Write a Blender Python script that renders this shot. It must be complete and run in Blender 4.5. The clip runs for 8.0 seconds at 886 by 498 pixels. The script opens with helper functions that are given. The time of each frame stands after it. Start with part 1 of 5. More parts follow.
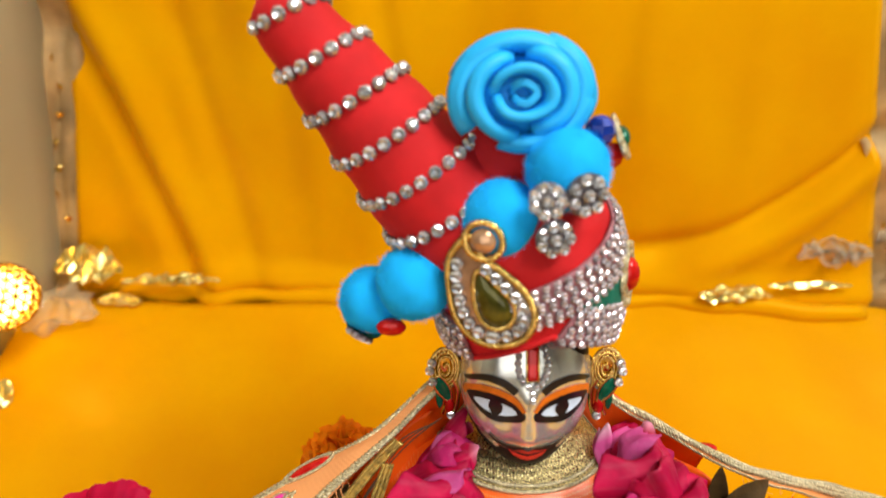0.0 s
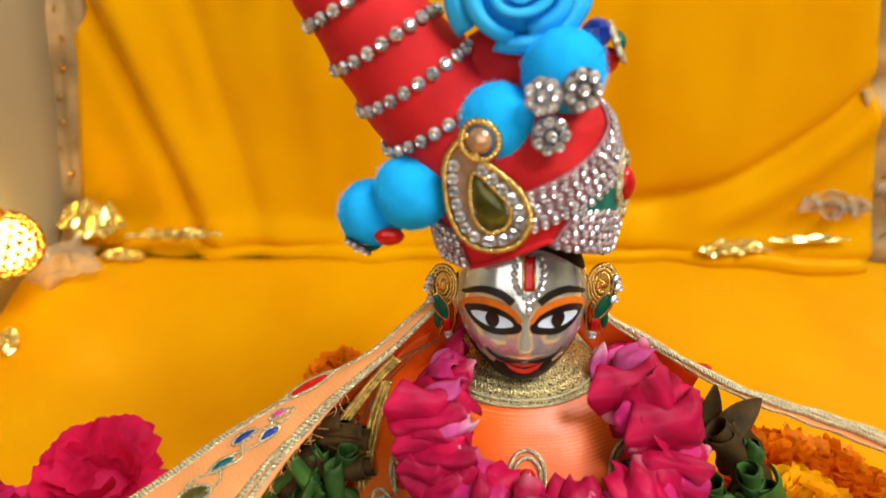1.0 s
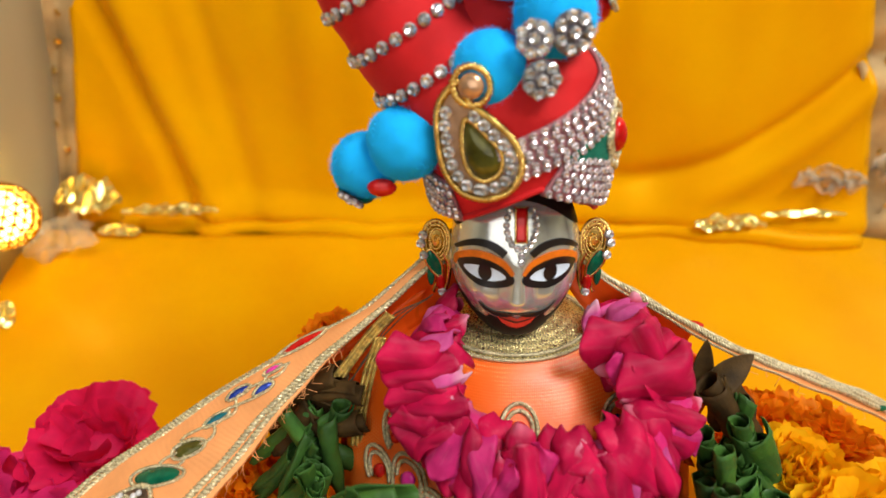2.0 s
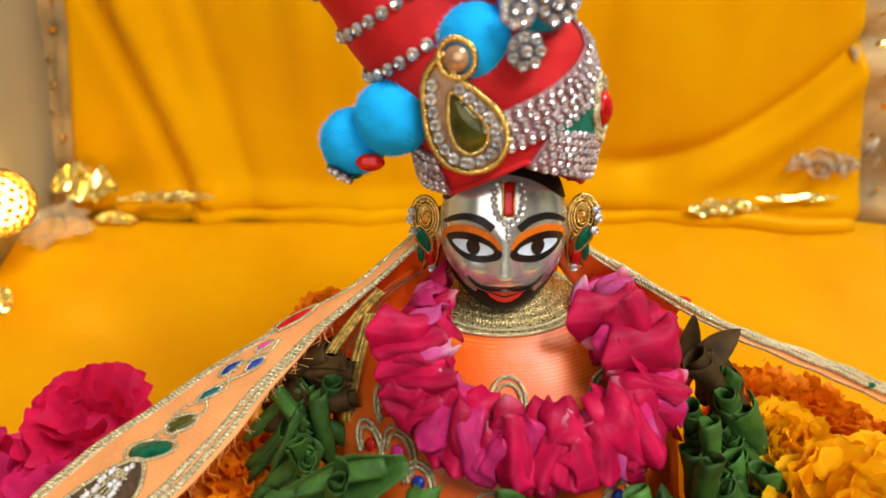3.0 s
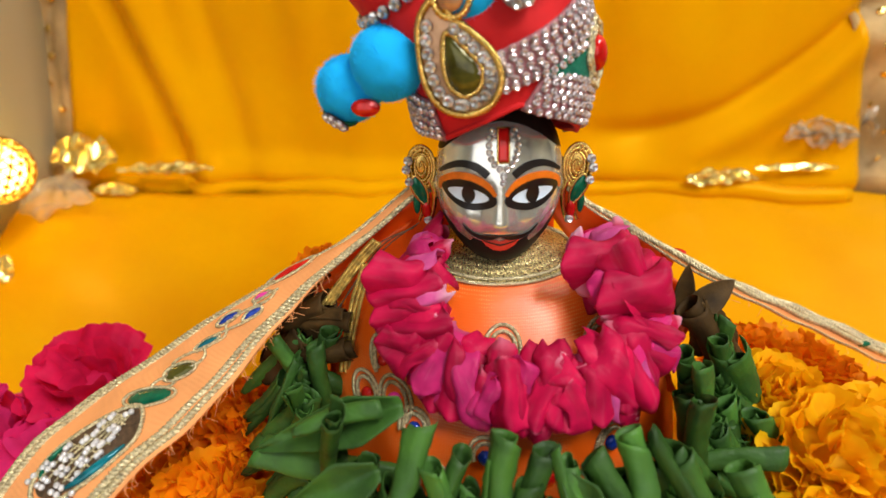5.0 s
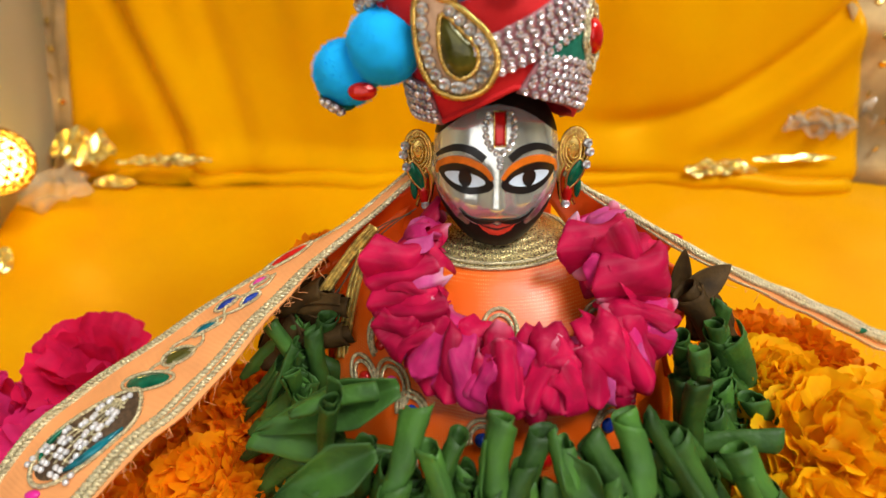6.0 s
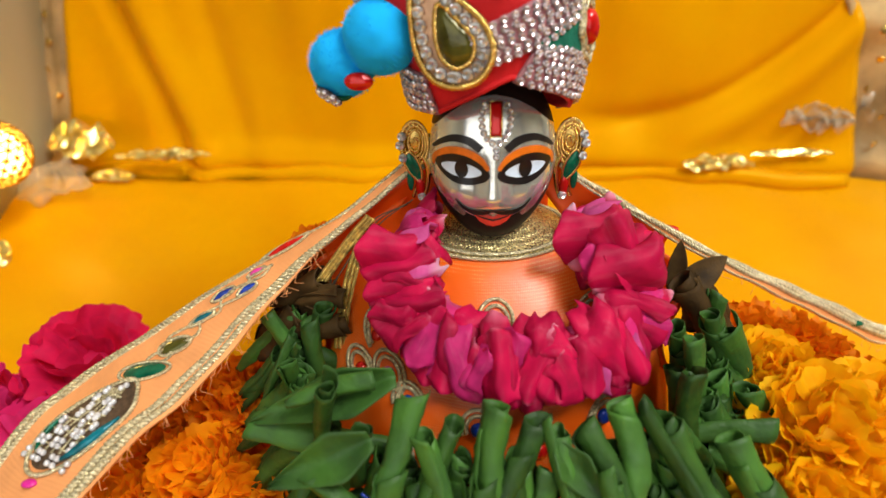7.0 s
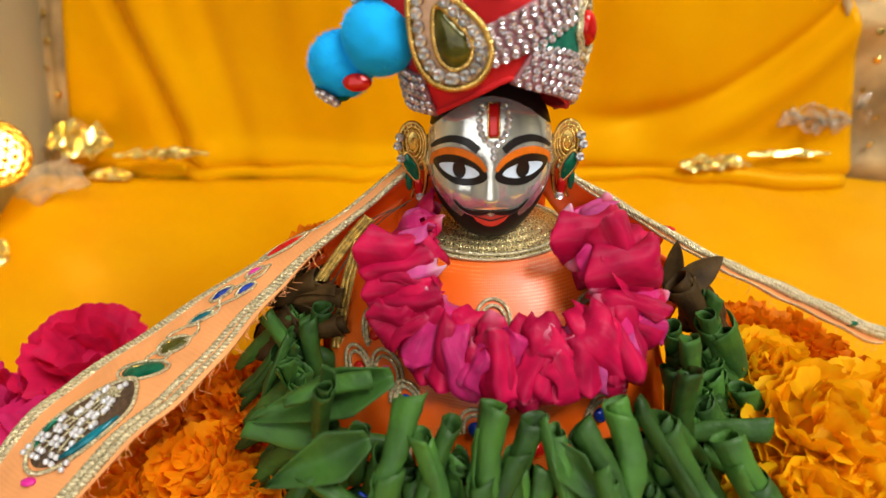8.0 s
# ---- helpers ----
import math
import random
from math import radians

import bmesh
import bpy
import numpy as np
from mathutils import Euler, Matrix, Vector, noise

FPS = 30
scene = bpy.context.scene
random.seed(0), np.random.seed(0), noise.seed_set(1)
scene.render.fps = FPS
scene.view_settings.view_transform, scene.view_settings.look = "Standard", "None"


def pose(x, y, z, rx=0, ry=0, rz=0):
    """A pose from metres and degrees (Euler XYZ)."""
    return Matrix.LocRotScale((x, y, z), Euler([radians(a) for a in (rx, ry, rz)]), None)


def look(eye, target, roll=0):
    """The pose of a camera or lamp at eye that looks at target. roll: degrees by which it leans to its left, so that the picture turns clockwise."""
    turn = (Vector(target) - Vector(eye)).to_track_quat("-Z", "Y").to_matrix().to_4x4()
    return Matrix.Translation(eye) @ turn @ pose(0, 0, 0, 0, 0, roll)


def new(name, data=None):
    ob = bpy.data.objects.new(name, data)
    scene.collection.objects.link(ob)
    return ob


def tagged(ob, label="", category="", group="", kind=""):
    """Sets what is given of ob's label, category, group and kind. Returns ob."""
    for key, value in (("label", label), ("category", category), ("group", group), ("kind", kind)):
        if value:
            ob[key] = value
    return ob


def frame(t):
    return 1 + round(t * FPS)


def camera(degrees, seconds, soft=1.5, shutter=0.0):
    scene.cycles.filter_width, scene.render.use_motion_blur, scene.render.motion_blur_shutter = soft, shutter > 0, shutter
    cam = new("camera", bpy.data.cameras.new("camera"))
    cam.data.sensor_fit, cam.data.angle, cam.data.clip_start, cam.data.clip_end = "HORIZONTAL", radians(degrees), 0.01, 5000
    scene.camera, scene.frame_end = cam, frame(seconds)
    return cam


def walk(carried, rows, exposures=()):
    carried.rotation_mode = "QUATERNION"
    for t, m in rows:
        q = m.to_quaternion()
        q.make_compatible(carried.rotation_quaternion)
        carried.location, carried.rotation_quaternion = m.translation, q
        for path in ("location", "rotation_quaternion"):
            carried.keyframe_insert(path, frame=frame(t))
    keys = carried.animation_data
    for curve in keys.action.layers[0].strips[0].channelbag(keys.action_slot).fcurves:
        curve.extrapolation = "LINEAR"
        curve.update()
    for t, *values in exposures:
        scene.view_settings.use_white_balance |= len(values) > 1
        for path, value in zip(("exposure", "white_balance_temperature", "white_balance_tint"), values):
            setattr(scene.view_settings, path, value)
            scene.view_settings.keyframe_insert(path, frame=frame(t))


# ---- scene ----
cam = camera(73.0, 8.0, soft=1.5, shutter=0.5)
cam.data.dof.use_dof, cam.data.dof.focus_distance, cam.data.dof.aperture_fstop = True, 0.205, 7.5
PATH = [
    (0, -0.01726, -0.15579, 0.23035, 62.988, 1.557, 2.073),
    (0.5, -0.01595, -0.16305, 0.22008, 62.678, 1.527, 2.208),
    (1, -0.01569, -0.16826, 0.21079, 62.063, 1.591, 2.386),
    (1.5, -0.01538, -0.17193, 0.20379, 61.745, 1.442, 2.365),
    (3, -0.01012, -0.17908, 0.19502, 61.143, 1.736, 2.254),
    (3.5, -0.00953, -0.18184, 0.19113, 60.898, 1.645, 2.198),
    (4, -0.00822, -0.18386, 0.18823, 60.692, 1.691, 2.368),
    (4.5, -0.00846, -0.18503, 0.18599, 60.449, 1.767, 2.376),
    (6, -0.00715, -0.18941, 0.18003, 60.182, 1.905, 2.379),
    (6.5, -0.00635, -0.18978, 0.17918, 60.025, 1.973, 2.391),
    (7, -0.00612, -0.19074, 0.17817, 59.970, 1.801, 2.387),
    (7.5, -0.00550, -0.19120, 0.17806, 59.931, 1.677, 2.384),
    (8, -0.00593, -0.19144, 0.17903, 59.861, 1.629, 2.288),
]
walk(cam, [(t, pose(x, y, z, rx, ry, rz)) for t, x, y, z, rx, ry, rz in PATH])

# ---- light ----
MM = 0.001
world = bpy.data.worlds.new("world")
scene.world = world
world.use_nodes = True
world.node_tree.nodes["Background"].inputs[0].default_value = (0.9, 0.95, 1.0, 1)
world.node_tree.nodes["Background"].inputs[1].default_value = 0.3


def area_lamp(name, place, target, size_x, size_y, watts, colour):
    data = bpy.data.lights.new(name, "AREA")
    data.shape, data.size, data.size_y, data.energy, data.color = "RECTANGLE", size_x, size_y, watts, colour
    ob = new(name, data)
    ob.matrix_world = look(place, target)
    return ob


area_lamp("window_daylight", (-0.25, -1.4, 0.55), (0.0, 0.0, 0.1), 1.5, 1.2, 8.8, (0.97, 0.99, 1.0))
area_lamp("ceiling_lamp_light", (0.55, -0.42, 1.15), (0.0, -0.05, 0.0), 0.7, 0.4, 19, (1.0, 0.98, 0.94))
scene.view_settings.exposure = 0.0

# ---- materials ----
def mat(name, colour, rough=0.5, metal=0.0, vary=0.12, scale=60.0, bump=0.15, bump_scale=400.0, spec=0.5, sheen=0.0, through_light=0.0, per_object=0.0, second=None, tint=False):
    """A surface with stains at one scale, grain at another and fine relief. second: the stains' colour."""
    m = bpy.data.materials.new(name)
    m.use_nodes = True
    nt = m.node_tree
    b = nt.nodes["Principled BSDF"]
    link = nt.links.new
    co = nt.nodes.new("ShaderNodeTexCoord")
    big = nt.nodes.new("ShaderNodeTexNoise")
    big.inputs["Scale"].default_value, big.inputs["Detail"].default_value = scale, 5
    fine = nt.nodes.new("ShaderNodeTexNoise")
    fine.inputs["Scale"].default_value, fine.inputs["Detail"].default_value = bump_scale, 4
    link(co.outputs["Object"], big.inputs["Vector"])
    link(co.outputs["Object"], fine.inputs["Vector"])
    ramp = nt.nodes.new("ShaderNodeValToRGB")
    other = second or tuple(c * (1 - 2.2 * vary) for c in colour)
    ramp.color_ramp.elements[0].position, ramp.color_ramp.elements[1].position = 0.32, 0.68
    ramp.color_ramp.elements[0].color, ramp.color_ramp.elements[1].color = (*other, 1), (*colour, 1)
    link(big.outputs["Fac"], ramp.inputs["Fac"])
    hsv = nt.nodes.new("ShaderNodeHueSaturation")
    link(ramp.outputs["Color"], hsv.inputs["Color"])
    mix = nt.nodes.new("ShaderNodeMath")
    mix.operation = "MULTIPLY_ADD"
    mix.inputs[1].default_value, mix.inputs[2].default_value = 0.5 * vary, 1 - 0.25 * vary
    link(fine.outputs["Fac"], mix.inputs[0])
    last = mix
    if per_object:
        info = nt.nodes.new("ShaderNodeObjectInfo")
        own = nt.nodes.new("ShaderNodeMath")
        own.operation = "MULTIPLY_ADD"
        own.inputs[1].default_value, own.inputs[2].default_value = 2 * per_object, -per_object
        link(info.outputs["Random"], own.inputs[0])
        add = nt.nodes.new("ShaderNodeMath")
        link(mix.outputs[0], add.inputs[0])
        link(own.outputs[0], add.inputs[1])
        last = add
    link(last.outputs[0], hsv.inputs["Value"])
    link(hsv.outputs["Color"], b.inputs["Base Color"])
    rr = nt.nodes.new("ShaderNodeMapRange")
    rr.inputs["To Min"].default_value, rr.inputs["To Max"].default_value = max(0.02, rough * 0.8), min(1, rough * 1.2)
    link(fine.outputs["Fac"], rr.inputs["Value"])
    link(rr.outputs[0], b.inputs["Roughness"])
    b.inputs["Metallic"].default_value = metal
    b.inputs["Specular IOR Level"].default_value = spec
    if tint:
        link(hsv.outputs["Color"], b.inputs["Specular Tint"])
    if sheen:
        b.inputs["Sheen Weight"].default_value = sheen
        b.inputs["Sheen Roughness"].default_value = 0.4
        b.inputs["Sheen Tint"].default_value = (*[min(1, c * 1.5 + 0.1) for c in colour], 1)
    if bump:
        bp = nt.nodes.new("ShaderNodeBump")
        bp.inputs["Strength"].default_value, bp.inputs["Distance"].default_value = bump, 0.0006
        link(fine.outputs["Fac"], bp.inputs["Height"])
        link(bp.outputs["Normal"], b.inputs["Normal"])
    if through_light:
        tr = nt.nodes.new("ShaderNodeBsdfTranslucent")
        link(hsv.outputs["Color"], tr.inputs["Color"])
        sh = nt.nodes.new("ShaderNodeMixShader")
        sh.inputs[0].default_value = through_light
        link(b.outputs[0], sh.inputs[1])
        link(tr.outputs[0], sh.inputs[2])
        link(sh.outputs[0], nt.nodes["Material Output"].inputs["Surface"])
    return m


def weave(m, scale=900.0, strength=0.25):
    """Adds the fine threads of a woven cloth to a material's relief."""
    nt = m.node_tree
    b = nt.nodes["Principled BSDF"]
    co = nt.nodes.new("ShaderNodeTexCoord")
    old = b.inputs["Normal"].links[0].from_socket if b.inputs["Normal"].links else None
    for k, way in enumerate(("X", "Z")):
        w = nt.nodes.new("ShaderNodeTexWave")
        w.bands_direction = way
        w.inputs["Scale"].default_value, w.inputs["Distortion"].default_value = scale, 1.0
        nt.links.new(co.outputs["Object"], w.inputs["Vector"])
        bp = nt.nodes.new("ShaderNodeBump")
        bp.inputs["Strength"].default_value, bp.inputs["Distance"].default_value = strength, 0.0003
        nt.links.new(w.outputs["Fac"], bp.inputs["Height"])
        if old:
            nt.links.new(old, bp.inputs["Normal"])
        old = bp.outputs["Normal"]
    nt.links.new(old, b.inputs["Normal"])
    return m


SATIN = mat("yellow_satin", (0.75, 0.36, 0.001), 0.30, 0.0, 0.07, 14, 0.06, 700, 0.5, second=(0.70, 0.30, 0.001), tint=True)
ORANGE = weave(mat("orange_satin", (1.0, 0.14, 0.004), 0.36, 0.0, 0.08, 40, 0.1, 900, 0.65, per_object=0.03), 520, 0.07)


def gold_threads(m, scale, amount):
    """Short gold threads that show between the threads of a woven cloth."""
    nt = m.node_tree
    b = nt.nodes["Principled BSDF"]
    co = nt.nodes.new("ShaderNodeTexCoord")
    last = None
    for way in ("X", "Z"):
        w = nt.nodes.new("ShaderNodeTexWave")
        w.bands_direction = way
        w.inputs["Scale"].default_value, w.inputs["Distortion"].default_value, w.inputs["Detail Scale"].default_value = scale, 1.6, 3.0
        nt.links.new(co.outputs["Object"], w.inputs["Vector"])
        if last:
            both = nt.nodes.new("ShaderNodeMath")
            both.operation = "MULTIPLY"
            nt.links.new(last, both.inputs[0])
            nt.links.new(w.outputs["Fac"], both.inputs[1])
            last = both.outputs[0]
        else:
            last = w.outputs["Fac"]
    patch = nt.nodes.new("ShaderNodeTexNoise")
    patch.inputs["Scale"].default_value = 55
    nt.links.new(co.outputs["Object"], patch.inputs["Vector"])
    more = nt.nodes.new("ShaderNodeMapRange")
    more.inputs["From Min"].default_value, more.inputs["From Max"].default_value = 0.46, 0.68
    nt.links.new(patch.outputs["Fac"], more.inputs["Value"])
    cutoff = nt.nodes.new("ShaderNodeMapRange")
    cutoff.inputs["From Min"].default_value, cutoff.inputs["From Max"].default_value, cutoff.inputs["To Max"].default_value = 0.42, 0.75, amount
    nt.links.new(last, cutoff.inputs["Value"])
    where = nt.nodes.new("ShaderNodeMath")
    where.operation = "MULTIPLY"
    nt.links.new(cutoff.outputs[0], where.inputs[0])
    nt.links.new(more.outputs[0], where.inputs[1])
    old = b.inputs["Base Color"].links[0].from_socket
    blend = nt.nodes.new("ShaderNodeMix")
    blend.data_type = "RGBA"
    nt.links.new(where.outputs[0], blend.inputs[0])
    nt.links.new(old, blend.inputs[6])
    blend.inputs[7].default_value = (1.0, 0.72, 0.30, 1)
    nt.links.new(blend.outputs[2], b.inputs["Base Color"])
    return m


ORANGE = gold_threads(ORANGE, 400, 0.6)
VIVID = mat("plain_orange_satin", (1.0, 0.13, 0.003), 0.42, 0.0, 0.06, 40, 0.08, 900, 0.5, through_light=0.25)
PEACH = weave(mat("peach_satin", (0.95, 0.40, 0.15), 0.36, 0.0, 0.08, 60, 0.12, 900, 0.6, 0.05, tint=True), 420, 0.12)
RED = weave(mat("red_velvet", (0.66, 0.010, 0.013), 0.75, 0.0, 0.10, 90, 0.25, 1800, 0.3, 0.5), 700, 0.15)
FELT = mat("green_felt", (0.01, 0.16, 0.10), 0.9, 0.0, 0.15, 300, 0.5, 2500, 0.2, 0.3)
BLUE = mat("blue_fluff", (0.012, 0.47, 1.0), 0.95, 0.0, 0.04, 150, 0.12, 3200, 0.1, 0.35)
FOAM = mat("blue_foam", (0.02, 0.50, 1.0), 0.5, 0.0, 0.05, 120, 0.12, 2200, 0.35)
GOLD = mat("gold_metal", (0.95, 0.66, 0.20), 0.22, 1.0, 0.15, 250, 0.15, 1500, per_object=0.04)
ZARI = mat("gold_thread", (1.0, 0.87, 0.54), 0.25, 0.55, 0.3, 1200, 0.7, 2600)
DARKGOLD = mat("dark_gold_cord", (0.85, 0.58, 0.14), 0.35, 0.6, 0.3, 500, 0.6, 2200)
STONE = mat("rhinestone", (0.95, 0.95, 0.97), 0.10, 0.66, 0.3, 900, 0.0, 900, 0.9, per_object=0.25)
PINKSTONE = mat("pink_rhinestone", (1.0, 0.89, 0.94), 0.13, 0.6, 0.3, 900, 0.0, 900, 0.9, per_object=0.22)
CUP = mat("stone_setting", (0.30, 0.25, 0.27), 0.4, 0.8, 0.2, 500, 0.1, 1500)
OLIVE = mat("olive_glass", (0.13, 0.12, 0.02), 0.10, 0.25, 0.3, 200, 0.05, 700)
EMERALD = mat("green_enamel", (0.005, 0.16, 0.08), 0.12, 0.2, 0.25, 250, 0.05, 700)
RUBY = mat("red_glass", (0.72, 0.012, 0.01), 0.12, 0.15, 0.2, 250, 0.05, 700)
SAPPHIRE = mat("blue_glass", (0.01, 0.05, 0.42), 0.15, 0.2, 0.25, 250, 0.05, 700)
TEAL = mat("teal_glass", (0.005, 0.20, 0.26), 0.15, 0.2, 0.25, 250, 0.05, 700)
MAGENTA = mat("magenta_bead", (0.75, 0.02, 0.32), 0.3, 0.0, 0.1, 250, 0.05, 700)
PEARL = mat("peach_pearl", (0.80, 0.46, 0.26), 0.18, 0.5, 0.15, 300, 0.05, 700)
BROWN = mat("brown_braid", (0.15, 0.085, 0.045), 0.5, 0.2, 0.3, 500, 0.4, 2000)
LEAF = mat("rolled_leaf", (0.060, 0.165, 0.022), 0.52, 0.0, 0.3, 90, 0.9, 300, 0.32, through_light=0.15, per_object=0.5, second=(0.034, 0.090, 0.020))
DRYLEAF = mat("dark_leaf", (0.085, 0.045, 0.012), 0.7, 0.0, 0.3, 130, 0.3, 900, 0.2, through_light=0.1, per_object=0.2)
MARIGOLD = mat("marigold_petal", (0.98, 0.60, 0.004), 0.6, 0.0, 0.05, 150, 0.15, 1100, 0.2, through_light=0.36, per_object=0.04, second=(0.97, 0.48, 0.003))
# a deeper orange that holds the shade under the shawl in the petal colour
MARIDARK = mat("shaded_orange_marigold_petal", (1.0, 0.30, 0.003), 0.6, 0.0, 0.10, 150, 0.15, 1100, 0.2, through_light=0.40, per_object=0.08)
MARIMID = mat("golden_marigold_petal", (1.0, 0.43, 0.003), 0.6, 0.0, 0.06, 150, 0.15, 1100, 0.2, through_light=0.3, per_object=0.05, second=(1.0, 0.34, 0.003))
CARNATION = mat("crimson_petal", (0.86, 0.016, 0.12), 0.6, 0.0, 0.14, 90, 0.2, 900, 0.2, through_light=0.40, per_object=0.12)
PINKCARN = mat("bright_pink_petal", (0.90, 0.035, 0.24), 0.6, 0.0, 0.14, 90, 0.2, 900, 0.2, through_light=0.40, per_object=0.12)
FOIL = mat("gold_foil", (1.0, 0.84, 0.30), 0.22, 0.85, 0.1, 80, 0.15, 200)
FILM = mat("clear_film", (1.0, 0.80, 0.54), 0.12, 0.0, 0.15, 60, 0.25, 220, 1.0)
FILM.node_tree.nodes["Principled BSDF"].inputs["Alpha"].default_value = 0.2
NET = weave(mat("pale_net_cloth", (0.64, 0.42, 0.17), 0.5, 0.2, 0.3, 30, 0.4, 500, 0.5), 300, 0.5)
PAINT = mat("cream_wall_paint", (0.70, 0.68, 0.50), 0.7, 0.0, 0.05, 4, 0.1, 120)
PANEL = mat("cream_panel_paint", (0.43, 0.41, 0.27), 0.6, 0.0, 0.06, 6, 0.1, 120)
WOOD = mat("shelf_wood", (0.30, 0.17, 0.08), 0.45, 0.0, 0.2, 12, 0.2, 160)


def petal_material(name, tip, base, per_object):
    """Pink petals that pale towards the end by which they hang on the thread."""
    m = mat(name, tip, 0.55, 0.0, 0.14, 140, 0.25, 700, 0.22, through_light=0.32, per_object=per_object)
    nt = m.node_tree
    co = nt.nodes.new("ShaderNodeTexCoord")
    sep = nt.nodes.new("ShaderNodeSeparateXYZ")
    nt.links.new(co.outputs["Object"], sep.inputs[0])
    fade = nt.nodes.new("ShaderNodeMapRange")
    fade.inputs["From Min"].default_value, fade.inputs["From Max"].default_value = 0.0105, 0.0145
    nt.links.new(sep.outputs["Z"], fade.inputs["Value"])
    info = nt.nodes.new("ShaderNodeObjectInfo")
    pick = nt.nodes.new("ShaderNodeMapRange")
    pick.inputs["From Min"].default_value, pick.inputs["From Max"].default_value = 0.40, 0.80
    nt.links.new(info.outputs["Random"], pick.inputs["Value"])
    both = nt.nodes.new("ShaderNodeMath")
    both.operation = "MULTIPLY"
    nt.links.new(fade.outputs[0], both.inputs[0])
    nt.links.new(pick.outputs[0], both.inputs[1])
    # pale veins that run along the petal
    stretch = nt.nodes.new("ShaderNodeMapping")
    stretch.inputs["Scale"].default_value = (420, 420, 45)
    nt.links.new(co.outputs["Object"], stretch.inputs["Vector"])
    vein = nt.nodes.new("ShaderNodeTexNoise")
    vein.inputs["Scale"].default_value, vein.inputs["Detail"].default_value = 1.0, 3
    nt.links.new(stretch.outputs[0], vein.inputs["Vector"])
    veins = nt.nodes.new("ShaderNodeMapRange")
    veins.inputs["From Min"].default_value, veins.inputs["From Max"].default_value, veins.inputs["To Max"].default_value = 0.52, 0.85, 0.14
    nt.links.new(vein.outputs["Fac"], veins.inputs["Value"])
    most = nt.nodes.new("ShaderNodeMath")
    most.operation = "MAXIMUM"
    nt.links.new(veins.outputs[0], most.inputs[0])
    nt.links.new(both.outputs[0], most.inputs[1])
    both = most
    hsv = next(n for n in nt.nodes if n.type == "HUE_SAT")
    blend = nt.nodes.new("ShaderNodeMix")
    blend.data_type = "RGBA"
    nt.links.new(both.outputs[0], blend.inputs[0])
    nt.links.new(hsv.outputs["Color"], blend.inputs[6])
    blend.inputs[7].default_value = (*base, 1)
    for n in nt.nodes:
        if n.type == "BSDF_PRINCIPLED":
            nt.links.new(blend.outputs[2], n.inputs["Base Color"])
        if n.type == "BSDF_TRANSLUCENT":
            nt.links.new(blend.outputs[2], n.inputs["Color"])
    return m


ROSE = petal_material("rose_petal", (0.70, 0.006, 0.085), (0.90, 0.42, 0.58), 0.16)
PINKROSE = petal_material("pink_rose_petal", (0.82, 0.030, 0.23), (0.92, 0.60, 0.72), 0.16)
PALEROSE = petal_material("pale_rose_petal", (0.86, 0.11, 0.40), (0.93, 0.72, 0.80), 0.12)


def idol_material():
    """Polished silver with dark paint over the beard and the hair."""
    m = mat("painted_silver", (0.90, 0.88, 0.81), 0.19, 1.0, 0.10, 120, 0.32, 150)
    nt = m.node_tree
    b = nt.nodes["Principled BSDF"]
    co = nt.nodes.new("ShaderNodeTexCoord")
    sep = nt.nodes.new("ShaderNodeSeparateXYZ")
    nt.links.new(co.outputs["Object"], sep.inputs[0])

    def op(kind, a, c, d=None):
        n = nt.nodes.new("ShaderNodeMath")
        n.operation = kind
        for i, v in enumerate((a, c, d)):
            if v is None:
                continue
            if isinstance(v, (int, float)):
                n.inputs[i].default_value = v
            else:
                nt.links.new(v, n.inputs[i])
        return n.outputs[0]

    x2 = op("MULTIPLY", sep.outputs["X"], sep.outputs["X"])
    wob = nt.nodes.new("ShaderNodeTexNoise")
    wob.inputs["Scale"].default_value = 160
    nt.links.new(co.outputs["Object"], wob.inputs["Vector"])
    z = op("MULTIPLY_ADD", wob.outputs["Fac"], 0.0012, sep.outputs["Z"])
    beard = op("LESS_THAN", z, op("MULTIPLY_ADD", x2, 20.0, 0.1158))
    hair = op("GREATER_THAN", z, op("MULTIPLY_ADD", x2, -30.0, 0.1535))
    back = op("GREATER_THAN", sep.outputs["Y"], 0.0)
    mask = op("MAXIMUM", op("MAXIMUM", beard, hair), back)
    old = b.inputs["Base Color"].links[0].from_socket
    blend = nt.nodes.new("ShaderNodeMix")
    blend.data_type = "RGBA"
    nt.links.new(mask, blend.inputs[0])
    nt.links.new(old, blend.inputs[6])
    blend.inputs[7].default_value = (0.020, 0.009, 0.007, 1)
    nt.links.new(blend.outputs[2], b.inputs["Base Color"])
    nt.links.new(op("MULTIPLY", op("SUBTRACT", 1.0, mask), 0.76), b.inputs["Metallic"])
    nt.links.new(op("MULTIPLY_ADD", mask, -0.35, 0.5), b.inputs["Specular IOR Level"])
    old = b.inputs["Roughness"].links[0].from_socket
    nt.links.new(op("MULTIPLY_ADD", mask, 0.30, old), b.inputs["Roughness"])
    return m


SILVER = idol_material()
BLACK = mat("black_paint", (0.014, 0.010, 0.010), 0.35, 0.0, 0.2, 300, 0.1, 900)
WHITE = mat("white_paint", (0.72, 0.85, 1.0), 0.4, 0.0, 0.06, 300, 0.05, 900)
LID = mat("orange_paint", (0.90, 0.20, 0.01), 0.4, 0.0, 0.15, 250, 0.1, 900)
LIP = mat("red_paint", (0.72, 0.04, 0.02), 0.35, 0.0, 0.15, 250, 0.1, 900)
BLUSH = mat("pink_paint", (0.80, 0.58, 0.52), 0.25, 0.85, 0.15, 250, 0.1, 900)


